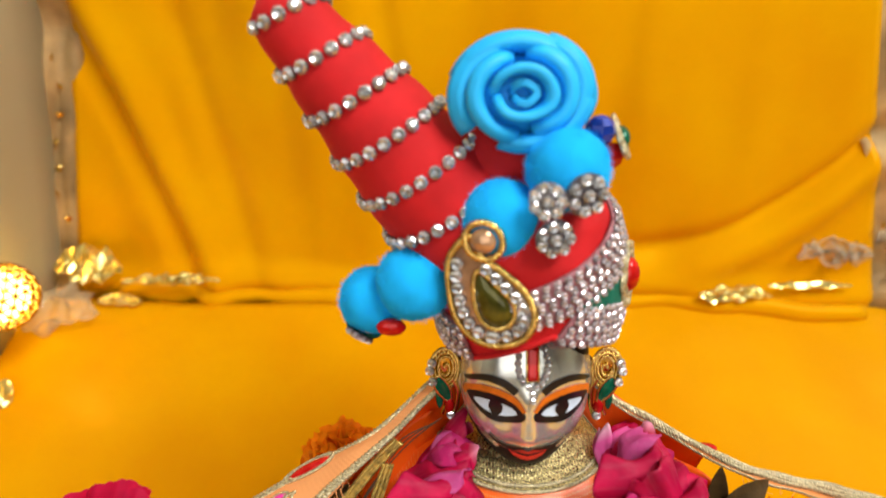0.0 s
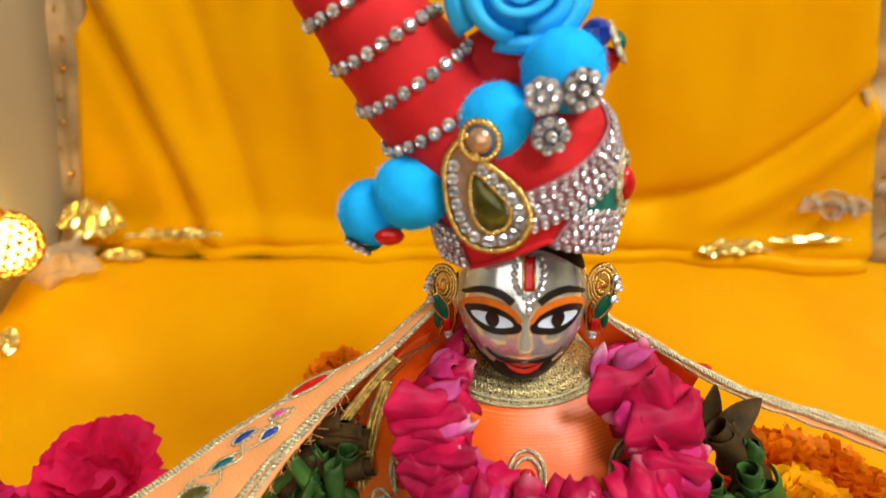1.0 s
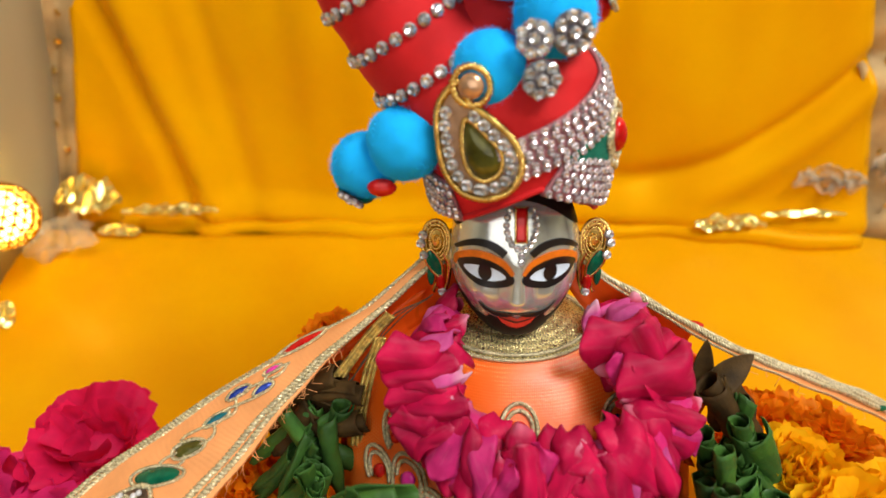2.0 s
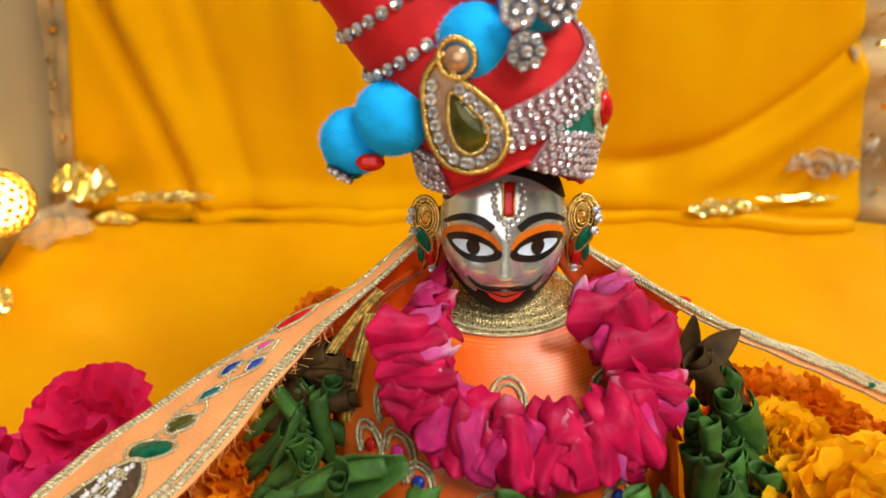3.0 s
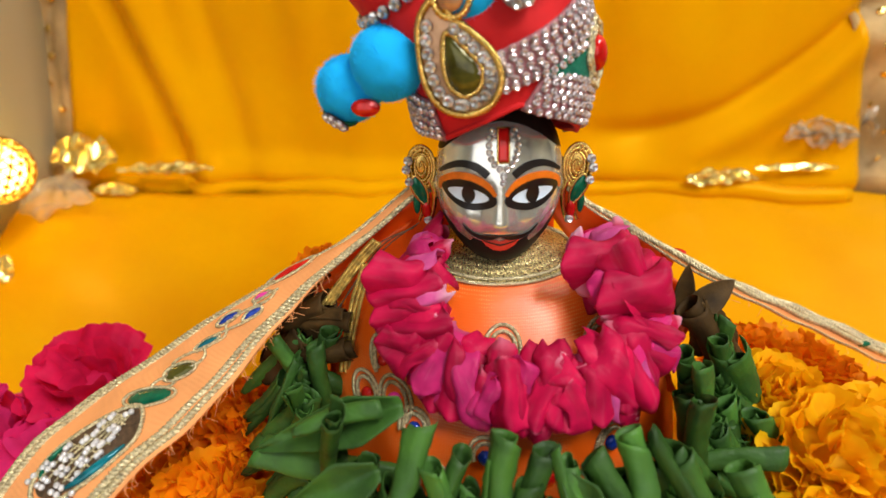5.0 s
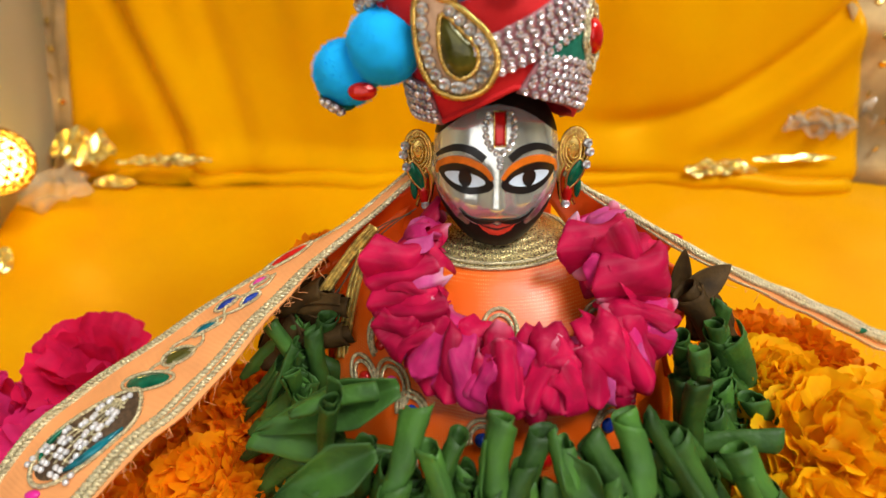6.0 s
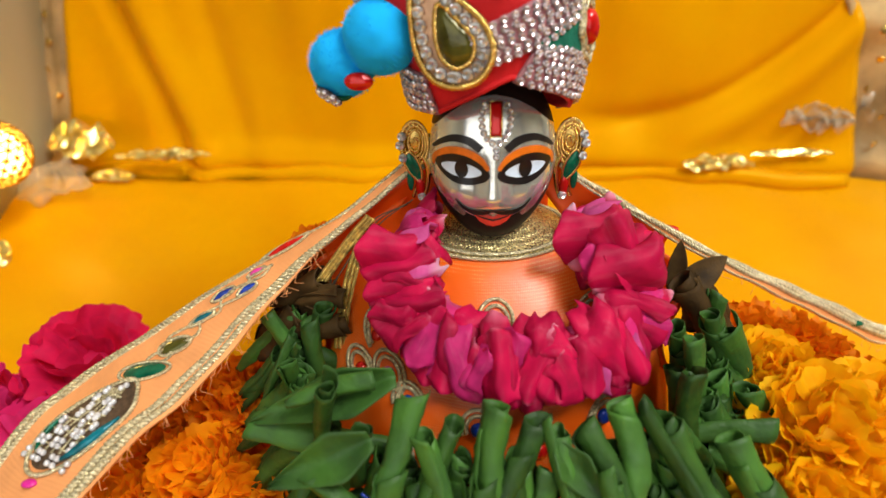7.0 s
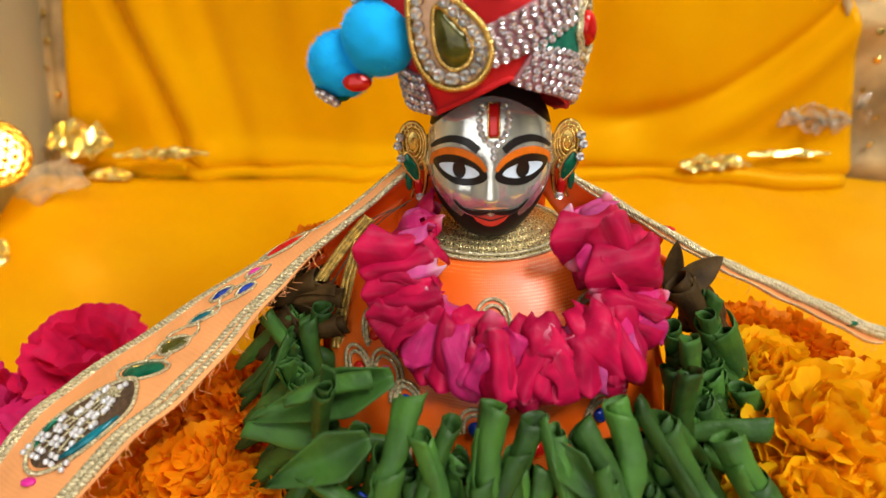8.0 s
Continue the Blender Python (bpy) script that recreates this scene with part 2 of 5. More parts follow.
def glowing(name, colour, strength):
    m = bpy.data.materials.new(name)
    m.use_nodes = True
    b = m.node_tree.nodes["Principled BSDF"]
    b.inputs["Base Color"].default_value = (*colour, 1)
    b.inputs["Emission Color"].default_value = (*colour, 1)
    b.inputs["Emission Strength"].default_value = strength
    return m


GLOW = glowing("warm_bulb", (1.0, 0.72, 0.18), 14.0)

# ---- building helpers: all coordinates in millimetres ----
WORLD = {}


def thing(name, base, label, category, group="", kind=""):
    ob = new(name)
    ob.empty_display_size = 0.01
    WORLD[ob] = Matrix.Translation(Vector(base) * MM)
    ob.matrix_basis = WORLD[ob]
    return tagged(ob, label, category, group, kind)


def hang(ob, parent, m):
    WORLD[ob] = m
    if parent:
        ob.parent = parent
        ob.matrix_basis = WORLD[parent].inverted() @ m
    else:
        ob.matrix_basis = m
    return ob


def mesh_of(name, bm, materials, smooth=True, m=None):
    """A mesh in metres from a bmesh in millimetres."""
    bmesh.ops.transform(bm, matrix=(m or Matrix()) @ Matrix.Scale(MM, 4), verts=bm.verts)
    bmesh.ops.recalc_face_normals(bm, faces=bm.faces)
    me = bpy.data.meshes.new(name)
    bm.to_mesh(me)
    bm.free()
    for one in materials if isinstance(materials, (list, tuple)) else [materials]:
        me.materials.append(one)
    if smooth:
        me.polygons.foreach_set("use_smooth", [True] * len(me.polygons))
    return me


def part(name, bm, material, parent, label="", smooth=True):
    """One mesh object from a bmesh in world millimetres, under a thing or a part."""
    base = Matrix.Translation(WORLD[parent].translation)
    ob = new(name, mesh_of(name, bm, material, smooth, base.inverted()))
    hang(ob, parent, base)
    return tagged(ob, label)


def setting(name, bm, material, label, category, thick=0.0):
    ob = new(name, mesh_of(name, bm, material))
    WORLD[ob] = Matrix()
    if thick:
        mod = ob.modifiers.new("thickness", "SOLIDIFY")
        mod.thickness, mod.offset = thick * MM, -1
    return tagged(ob, label, category, kind="structure")


def piece(name, me, parent, m, label=""):
    ob = new(name, me)
    hang(ob, parent, m)
    return tagged(ob, label)


def turned(x, axis_z, axis_x=None):
    """A pose at x (mm) whose z goes along axis_z and whose x lies near axis_x."""
    z = Vector(axis_z).normalized()
    a = Vector(axis_x) if axis_x is not None else Vector((1, 0, 0) if abs(z.x) < 0.9 else (0, 1, 0))
    y = z.cross(a).normalized()
    xx = y.cross(z)
    m = Matrix((xx, y, z)).transposed().to_4x4()
    return Matrix.Translation(Vector(x) * MM) @ m


def grid(bm, fn, nu, nv, loop_u=False):
    """A sheet of quads over u, v in 0..1."""
    cols = nu if loop_u else nu + 1
    vs = [[bm.verts.new(fn(i / nu, j / nv)) for j in range(nv + 1)] for i in range(cols)]
    faces = []
    for i in range(nu):
        for j in range(nv):
            a, b = vs[i], vs[(i + 1) % cols]
            faces.append(bm.faces.new((a[j], b[j], b[j + 1], a[j + 1])))
    return faces


def shell(bm, fn, nu, nv, thick):
    """A sheet with two sides and a rim."""
    top = [[Vector(fn(i / nu, j / nv)) for j in range(nv + 1)] for i in range(nu + 1)]
    up = [[None] * (nv + 1) for _ in range(nu + 1)]
    dn = [[None] * (nv + 1) for _ in range(nu + 1)]
    for i in range(nu + 1):
        for j in range(nv + 1):
            du = top[min(i + 1, nu)][j] - top[max(i - 1, 0)][j]
            dv = top[i][min(j + 1, nv)] - top[i][max(j - 1, 0)]
            n = du.cross(dv)
            n = n.normalized() if n.length > 1e-9 else Vector((0, 0, 1))
            up[i][j] = bm.verts.new(top[i][j] + n * thick / 2)
            dn[i][j] = bm.verts.new(top[i][j] - n * thick / 2)
    for i in range(nu):
        for j in range(nv):
            bm.faces.new((up[i][j], up[i + 1][j], up[i + 1][j + 1], up[i][j + 1]))
            bm.faces.new((dn[i][j + 1], dn[i + 1][j + 1], dn[i + 1][j], dn[i][j]))
    for i in range(nu):
        for j in (0, nv):
            bm.faces.new((up[i][j], dn[i][j], dn[i + 1][j], up[i + 1][j]))
    for j in range(nv):
        for i in (0, nu):
            bm.faces.new((up[i][j], dn[i][j], dn[i][j + 1], up[i][j + 1]))


def tube(bm, pts, radius, segs=8, closed=False):
    """A tube along points; radius: a number or a function of 0..1."""
    pts = [Vector(p) for p in pts]
    n = len(pts)
    rings, side = [], None
    for i, p in enumerate(pts):
        a, b = (pts[(i - 1) % n], pts[(i + 1) % n]) if closed else (pts[max(i - 1, 0)], pts[min(i + 1, n - 1)])
        d = (b - a).normalized()
        if side is None:
            side = d.orthogonal().normalized()
        side = (side - d * side.dot(d)).normalized()
        other = d.cross(side)
        r = radius(i / max(1, n - 1)) if callable(radius) else radius
        rings.append([bm.verts.new(p + r * (math.cos(6.2832 * k / segs) * side + math.sin(6.2832 * k / segs) * other)) for k in range(segs)])
    for i in range(n if closed else n - 1):
        a, b = rings[i], rings[(i + 1) % n]
        for k in range(segs):
            bm.faces.new((a[k], a[(k + 1) % segs], b[(k + 1) % segs], b[k]))
    if not closed:
        bm.faces.new(rings[0][::-1])
        bm.faces.new(rings[-1])


def smooth_line(pts, steps=8, closed=False):
    """A Catmull-Rom curve through points."""
    p = [Vector(q) for q in pts]
    n = len(p)
    out = []
    for i in range(n if closed else n - 1):
        a, b, c, d = (p[(i + k) % n] if closed else p[max(0, min(n - 1, i + k))] for k in (-1, 0, 1, 2))
        for s in range(steps):
            t = s / steps
            out.append(0.5 * (2 * b + (c - a) * t + (2 * a - 5 * b + 4 * c - d) * t * t + (3 * b - a - 3 * c + d) * t ** 3))
    if not closed:
        out.append(p[-1])
    return out


def even(pts, step, closed=False):
    """Points at equal steps along a line, with their directions."""
    pts = [Vector(q) for q in pts] + ([Vector(pts[0])] if closed else [])
    out, carry = [], 0.0
    for a, b in zip(pts, pts[1:]):
        d = b - a
        if d.length < 1e-9:
            continue
        s = carry
        while s < d.length:
            out.append((a + d * (s / d.length), d.normalized()))
            s += step
        carry = s - d.length
    return out


def rope(bm, pts, radius, pitch, strands=2, closed=False):
    """A twisted cord."""
    run = even(pts, pitch / 6, closed)
    if len(run) < 4:
        return
    side = None
    frames = []
    for p, d in run:
        side = d.orthogonal() if side is None else side
        side = (side - d * side.dot(d)).normalized()
        frames.append((p, side, d.cross(side)))
    for s in range(strands):
        line = []
        for i, (p, u, v) in enumerate(frames):
            r = radius(i / len(frames)) if callable(radius) else radius
            w = 6.2832 * (i / 6 + s / strands)
            line.append(p + r * 0.52 * (math.cos(w) * u + math.sin(w) * v))
        tube(bm, line, (lambda t: 0.58 * radius(t)) if callable(radius) else radius * 0.58, 5)


def ball(bm, c, r, seg=16, rings=10, squash=(1, 1, 1)):
    grid(bm, lambda u, v: (c[0] + r * squash[0] * math.sin(math.pi * (0.002 + 0.996 * v)) * math.cos(6.2832 * u),
                           c[1] + r * squash[1] * math.sin(math.pi * (0.002 + 0.996 * v)) * math.sin(6.2832 * u),
                           c[2] - r * squash[2] * math.cos(math.pi * (0.002 + 0.996 * v))), seg, rings, True)


def lerp(x, xs, ys):
    return float(np.interp(x, xs, ys))


def stone_mesh(name, r, material, sides=8):
    """A cut stone in its cup: table, crown and girdle; z is outwards."""
    bm = bmesh.new()
    rows = [(r * 0.98, -r * 0.5), (r, 0.0), (r * 0.93, r * 0.16), (r * 0.66, r * 0.56), (r * 0.25, r * 0.34)]
    loops = []
    for k, (q, z) in enumerate(rows):
        off = 0.5 if k >= 3 else 0
        loops.append([bm.verts.new((q * math.cos(6.2832 * (i + off) / sides), q * math.sin(6.2832 * (i + off) / sides), z)) for i in range(sides)])
    for a, b in zip(loops, loops[1:]):
        for i in range(sides):
            f = bm.faces.new((a[i], a[(i + 1) % sides], b[(i + 1) % sides], b[i]))
            f.material_index = 1 if a is loops[0] else 0
    bm.faces.new(loops[-1])
    return mesh_of(name, bm, [material, CUP], smooth=False)

# ---- structure ----
GROUND = -25.0


def floor_height(x, y):
    ramp = min(1.0, max(0.0, (y - 15) / 172))
    ramp = ramp * ramp * (3 - 2 * ramp) * 0.35 + ramp * 0.65
    fold = 4.2 * noise.noise(Vector((x / 90, y / 60, 3.1))) + 1.6 * noise.noise(Vector((x / 32 + y / 90, y / 50, 7.7)))
    edge = min(1.0, max(0.0, (-x - 215) / 90)) * max(0.0, 1 - abs(y - 150) / 110)
    return GROUND + 43 * ramp + fold * min(1.0, 0.25 + ramp) + 12 * edge * edge


def back_depth(x, z):
    h = max(0.0, z - 18)
    fold = 9.0 * noise.noise(Vector((x / 85, z / 260, 1.3))) + 3.0 * noise.noise(Vector((x / 24, z / 150, 5.3)))
    c = -214 - 0.28 * (z - 48)
    slant = 6.5 * math.exp(-((x - c) / 8) ** 2) - 5.0 * math.exp(-((x - c - 17) / 10) ** 2) + 3.0 * math.exp(-((x - c - 46 - 0.1 * h) / 9) ** 2)
    sag = z - 50 - 0.0043 * (x - 80) ** 2
    right = (7.0 * math.exp(-(sag / 8) ** 2) - 6.0 * math.exp(-((sag + 18) / 14) ** 2)) * min(1.0, max(0.0, (x - 45) / 60))
    loose = 4.0 * math.exp(-((x + 40 + 0.15 * h) / 9) ** 2) + 3.0 * math.exp(-((x - 55 - 0.1 * h) / 12) ** 2)
    right += loose * min(1.0, h / 60)
    belly = -7 * math.exp(-((h - 8) / 9) ** 2)
    return 192 + 0.06 * h - 0.045 * x + fold + slant + right + belly


bm = bmesh.new()
grid(bm, lambda u, v: (-420 + 760 * u, -330 + 512 * v, floor_height(-420 + 760 * u, -330 + 512 * v)), 110, 90)
setting("floor", bm, SATIN, "yellow satin cloth spread over the altar shelf", "cloth", 1.2)

bm = bmesh.new()


def cloth_left(z):
    return -289 + 0.22 * max(0.0, z - 40)


def cloth_right(z):
    return 233 - 0.22 * max(0.0, z - 40)


def back_point(u, v):
    z = -6 + 420 * v
    x = cloth_left(z) * (1 - u) + cloth_right(z) * u
    return (x, back_depth(x, z), z + 2.0 * math.sin(x / 37))


grid(bm, back_point, 130, 110)
setting("wall_back", bm, SATIN, "orange yellow satin cloth hung with soft folds behind the idol", "cloth", 1.2)

# the hem of the hanging cloth, lying on the floor cloth as a flat roll
bm = bmesh.new()
line = [(x, back_depth(x, 18) - 6 + 1.5 * noise.noise(Vector((x / 40, 2, 2))), floor_height(x, 180) + 2.0 + 1.6 * noise.noise(Vector((x / 55, 9, 4)))) for x in range(-258, 230, 6)]
tube(bm, line, lambda t: 6.0 + 1.0 * math.sin(t * 23), 12)
setting("trim", bm, SATIN, "rolled hem of the yellow satin cloth", "hem")

for name, side, wide in (("net_border", -1, 22), ("net_border", 1, 60)):
    edge = cloth_left if side < 0 else cloth_right
    bm = bmesh.new()
    grid(bm, lambda u, v: (edge(420 * v) + side * (wide * u - 6), back_depth(edge(420 * v), 420 * v) + 3 - 10 * u + 1.2 * math.sin(u * 9 + v * 7) + 2 * noise.noise(Vector((u * 3, v * 14, side))), 420 * v), 16, 70)
    border = setting(name, bm, NET, "pale gold net border beside the satin cloth", "border", 0.8)
    flake = bmesh.new()
    ball(flake, (0, 0, 0), 2.4, 8, 5, (1, 0.35, 1))
    flake = mesh_of("sequin", flake, GOLD, False)
    rnd = random.Random(5)
    for k in range(18):
        z = 40 + 17 * k
        piece("sequin", flake, border, pose((edge(z) + side * rnd.uniform(3, 14)) * MM, (back_depth(edge(z), z) - 5) * MM, z * MM, rnd.uniform(-30, 30), 0, rnd.uniform(-40, 40)))

# the altar's box, the room and the shelf
def box(name, lo, hi, material, label, category):
    bm = bmesh.new()
    bmesh.ops.create_cube(bm, size=1)
    for v in bm.verts:
        v.co = [lo[k] + (hi[k] - lo[k]) * (v.co[k] + 0.5) for k in range(3)]
    return setting(name, bm, material, label, category)


box("wall_north", (-1600, 240, -900), (1600, 300, 1500), PAINT, "cream painted wall behind the altar", "wall")
box("wall_south", (-1600, -1760, -900), (1600, -1700, 1500), PAINT, "cream painted wall", "wall")
box("wall_west", (-1660, -1760, -900), (-1600, 300, 1500), PAINT, "cream painted wall", "wall")
box("wall_east", (1600, -1760, -900), (1660, 300, 1500), PAINT, "cream painted wall", "wall")
box("ceiling", (-1660, -1760, 1500), (1660, 300, 1560), PAINT, "cream painted ceiling", "ceiling")
box("ground", (-1660, -1760, -960), (1660, 300, -900), WOOD, "dark tiled room floor", "floor")
box("altar_shelf", (-430, -340, -900), (350, 240, -31), WOOD, "wooden altar shelf under the cloth", "shelf")
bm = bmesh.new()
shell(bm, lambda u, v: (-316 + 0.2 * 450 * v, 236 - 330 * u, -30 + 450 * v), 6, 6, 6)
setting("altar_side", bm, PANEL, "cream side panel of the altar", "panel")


def crumple(name, c, size, seed, material, label, flat=0.4, fold=20):
    """A crushed strip of foil or film."""
    rnd = Vector((seed * 7.3, seed * 3.1, seed))
    bm = bmesh.new()

    def at(u, v):
        p = Vector((c[0] + size[0] * (u - 0.5), c[1] + size[1] * (v - 0.5), c[2] + size[2] * (v - 0.5)))
        w = Vector((u * size[0] / fold, v * 32 / fold, 0)) + rnd
        k = 1 - abs(2 * u - 1) ** 3
        p = Vector((p.x, c[1] + (p.y - c[1]) * (0.15 + 0.85 * k ** 1.5), c[2] + (p.z - c[2]) * (0.15 + 0.85 * k ** 1.5)))
        return p + Vector((0.3 * noise.noise(w), 1 - 2.4 * abs(noise.noise(w + Vector((9, 0, 0)))), 1 - 2.4 * abs(noise.noise(w + Vector((0, 9, 0)))))) * flat * max(size[1], size[2]) * (0.4 + 0.6 * k)

    shell(bm, at, max(14, int(size[0] / 2.2)), 10, 0.3)
    ob = new(name, mesh_of(name, bm, material, material is FILM))
    WORLD[ob] = Matrix()
    return tagged(ob, label, "film" if material is FILM else "foil")


crumple("gold_foil", (-270, 181, 43), (46, 8, 26), 1, FOIL, "crumpled shiny gold foil at the cloth's corner", 0.3, 9)
crumple("gold_foil", (-214, 178, 37), (66, 4, 6), 2, FOIL, "thin creased gold foil along the hem", 0.5, 12)
crumple("gold_foil", (-250, 174, 24), (30, 6, 6), 8, FOIL, "thin creased gold foil along the hem", 0.5, 12)
crumple("gold_foil", (148, 168, 30), (44, 5, 6), 3, FOIL, "thin creased gold foil along the hem", 0.6, 12)
crumple("gold_foil", (192, 170, 36), (50, 3, 3), 6, FOIL, "thin creased gold foil along the hem", 0.5, 12)
crumple("gold_foil", (-288, 104, 5), (14, 8, 8), 4, FOIL, "small scrap of gold foil on the satin", 0.4, 9)
crumple("clear_film", (205, 174, 54), (44, 8, 11), 5, FILM, "crumpled clear plastic film by the cloth's corner", 0.7, 9)
crumple("clear_film", (243, 176, 58), (22, 12, 34), 7, FILM, "crumpled clear plastic film by the cloth's corner", 0.5, 11)
crumple("clear_film", (-278, 152, floor_height(-278, 152) + 7), (50, 34, 10), 9, FILM, "crumpled clear plastic film by the cloth's corner", 0.3, 18)

# ---- the idol ----
def jaw(z):
    return lerp(z, (78, 83, 90, 99), (0.76, 0.84, 0.94, 1.0))


def face_depth(x, z):
    a = max(0.0, 1 - (abs(x) / (20.7 * jaw(z))) ** 2.4 - (abs(z - 106) / (28.3 if z < 106 else 26)) ** 2.4)
    y = -19 * a ** 0.4545
    y -= 5.0 * math.exp(-((z - 84.0) / 9.0) ** 2 - (x / 12.5) ** 2)
    ridge = lerp(z, (92.5, 94.5, 97.5, 104, 111, 116), (0, 2.6, 3.8, 2.6, 1.4, 0))
    wide = lerp(z, (93, 97, 104, 112), (5.2, 4.6, 3.2, 2.8))
    y -= ridge * math.exp(-(abs(x) / wide) ** 2.4)
    y += 1.0 * math.exp(-((abs(x) - 9.8) / 6) ** 2 - ((z - 106) / 4.5) ** 2)
    y -= 1.2 * math.exp(-((abs(x) - 12) / 5) ** 2 - ((z - 97) / 5) ** 2)
    return y


def face_patch(bm, outline, lift, index):
    """Paint on the face: rings from an outline in x, z to its middle, laid on the surface."""
    n = len(outline)
    cx, cz = sum(p[0] for p in outline) / n, sum(p[1] for p in outline) / n
    rings = []
    for k in range(5):
        s = 1 - k / 5
        rings.append([bm.verts.new((cx + (x - cx) * s, face_depth(cx + (x - cx) * s, cz + (z - cz) * s) - lift, cz + (z - cz) * s)) for x, z in outline])
    for a, b in zip(rings, rings[1:]):
        for i in range(n):
            bm.faces.new((a[i], a[(i + 1) % n], b[(i + 1) % n], b[i])).material_index = index
    bm.faces.new(rings[-1]).material_index = index


def stroke(bm, spine, widths, lift, index, steps=8):
    """A brush stroke on the face along x, z points."""
    line = smooth_line([(x, 0, z) for x, z in spine], steps)
    last = None
    for i, p in enumerate(line):
        q, r = line[max(0, i - 1)], line[min(len(line) - 1, i + 1)]
        d = (r - q).normalized()
        side = Vector((-d.z, 0, d.x))
        w = lerp(i / (len(line) - 1), np.linspace(0, 1, len(widths)), widths) / 2
        row = []
        for s in (-1, -0.33, 0.33, 1):
            v = p + side * w * s
            row.append(bm.verts.new((v.x, face_depth(v.x, v.z) - lift, v.z)))
        if last:
            for k in range(3):
                bm.faces.new((last[k], last[k + 1], row[k + 1], row[k])).material_index = index
        last = row


def almond(c, half, up, down, tilt=0.0, n=36):
    out = []
    for k in range(n):
        a = 6.2832 * k / n
        x = half * math.cos(a)
        z = (up if math.sin(a) > 0 else down) * math.sin(a) * abs(math.sin(a)) ** 0.25
        out.append((c[0] + x, c[1] + z + tilt * x))
    return out


def idol():
    bm = bmesh.new()
    nu, nv = 96, 84

    def at(u, v):
        a = 6.2832 * u
        s = math.pi * (0.004 + 0.992 * v)
        k = math.cos(s)
        wide = (1 - abs(k) ** 2.4) ** 0.4167
        z = 106 - (28.3 if k > 0 else 26) * k
        x = 20.7 * jaw(z) * wide * math.cos(a)
        y = 19 * wide * math.sin(a)
        if y < 0:
            y = face_depth(x * 0.9995, z)
        return (x, y, z)

    grid(bm, at, nu, nv, True)
    # neck, ears and the body hidden in the robe
    grid(bm, lambda u, v: ((9 + 4 * v) * math.cos(6.2832 * u), 2 + (9 + 3 * v) * math.sin(6.2832 * u), 88 - 14 * v), 24, 4, True)
    prof = ((74, 13, 12), (60, 26, 20), (40, 38, 34), (10, 42, 40), (-25, 42, 40))
    grid(bm, lambda u, v: (lerp(v, np.linspace(0, 1, 5), [p[1] for p in prof]) * math.cos(6.2832 * u), lerp(v, np.linspace(0, 1, 5), [p[2] for p in prof]) * math.sin(6.2832 * u), lerp(v, np.linspace(0, 1, 5), [p[0] for p in prof])), 24, 8, True)
    for s in (-1, 1):
        ball(bm, (s * 20, 2, 104), 6, 12, 8, (0.5, 0.8, 1.3))
        c = (s * 9.9, 106.4)
        face_patch(bm, almond(c, 8.7, 5.2, 5.0, s * 0.09), 0.25, 1)
        face_patch(bm, almond((c[0] + s * 0.1, c[1] - 0.2), 6.4, 2.3, 2.5, s * 0.07), 0.5, 2)
        face_patch(bm, [(c[0] + 2.1 * math.cos(6.2832 * k / 24), c[1] + 0.2 + 2.95 * math.sin(6.2832 * k / 24)) for k in range(24)], 0.75, 1)
        stroke(bm, [(s * 1.6, 107.2), (s * 4.5, 110.2), (s * 9.0, 112.2), (s * 14.0, 111.9), (s * 18.2, 108.8), (s * 19.3, 105)], (1.2, 2.2, 2.4, 2.2, 1.4, 0.8), 0.35, 3)
        stroke(bm, [(s * 3.9, 113.0), (s * 7.5, 115.5), (s * 12.0, 116.0), (s * 16.0, 114.2), (s * 19.2, 111.0)], (2.4, 2.5, 2.1, 1.5, 0.6), 0.3, 1)
        stroke(bm, [(0, 93.5), (s * 3.2, 92.6), (s * 6.6, 92.4), (s * 9.6, 93.7), (s * 12.0, 96.4)], (1.5, 2.1, 1.7, 1.0, 0.4), 0.4, 1)
        stroke(bm, [(s * 9.0, 90.6), (s * 12.5, 93.4), (s * 15.4, 97.2), (s * 17.0, 99.5)], (1.4, 3.0, 2.2, 0.8), 0.12, 5)
    face_patch(bm, [(-6.2, 91.6), (-4.2, 91.9), (-2.0, 92.0), (0, 91.2), (2.0, 92.0), (4.2, 91.9), (6.2, 91.6), (4.4, 89.4), (2.2, 88.2), (0, 87.8), (-2.2, 88.2), (-4.4, 89.4)], 0.35, 4)
    stroke(bm, [(-5.2, 91.3), (-2.0, 90.5), (0, 90.1), (2.0, 90.5), (5.2, 91.3)], (0.3, 0.5, 0.6, 0.5, 0.3), 0.55, 1)
    ob = new("statue", mesh_of("statue", bm, [SILVER, BLACK, WHITE, LID, LIP, BLUSH], True, Matrix.Translation((0, 0, -GROUND * MM))))
    hang(ob, None, Matrix.Translation((0, 0, GROUND * MM)))
    return tagged(ob, "small polished silver idol with painted eyes and dark painted beard", "statue")


idol()

BIG_STONE = stone_mesh("rhinestone", 1.55, STONE)
MID_STONE = stone_mesh("rhinestone", 1.16, PINKSTONE)
SMALL_STONE = stone_mesh("rhinestone", 0.85, STONE)
FACE_STONE = stone_mesh("rhinestone", 1.12, STONE)
CHAIN_STONE = stone_mesh("rhinestone", 1.9, STONE)

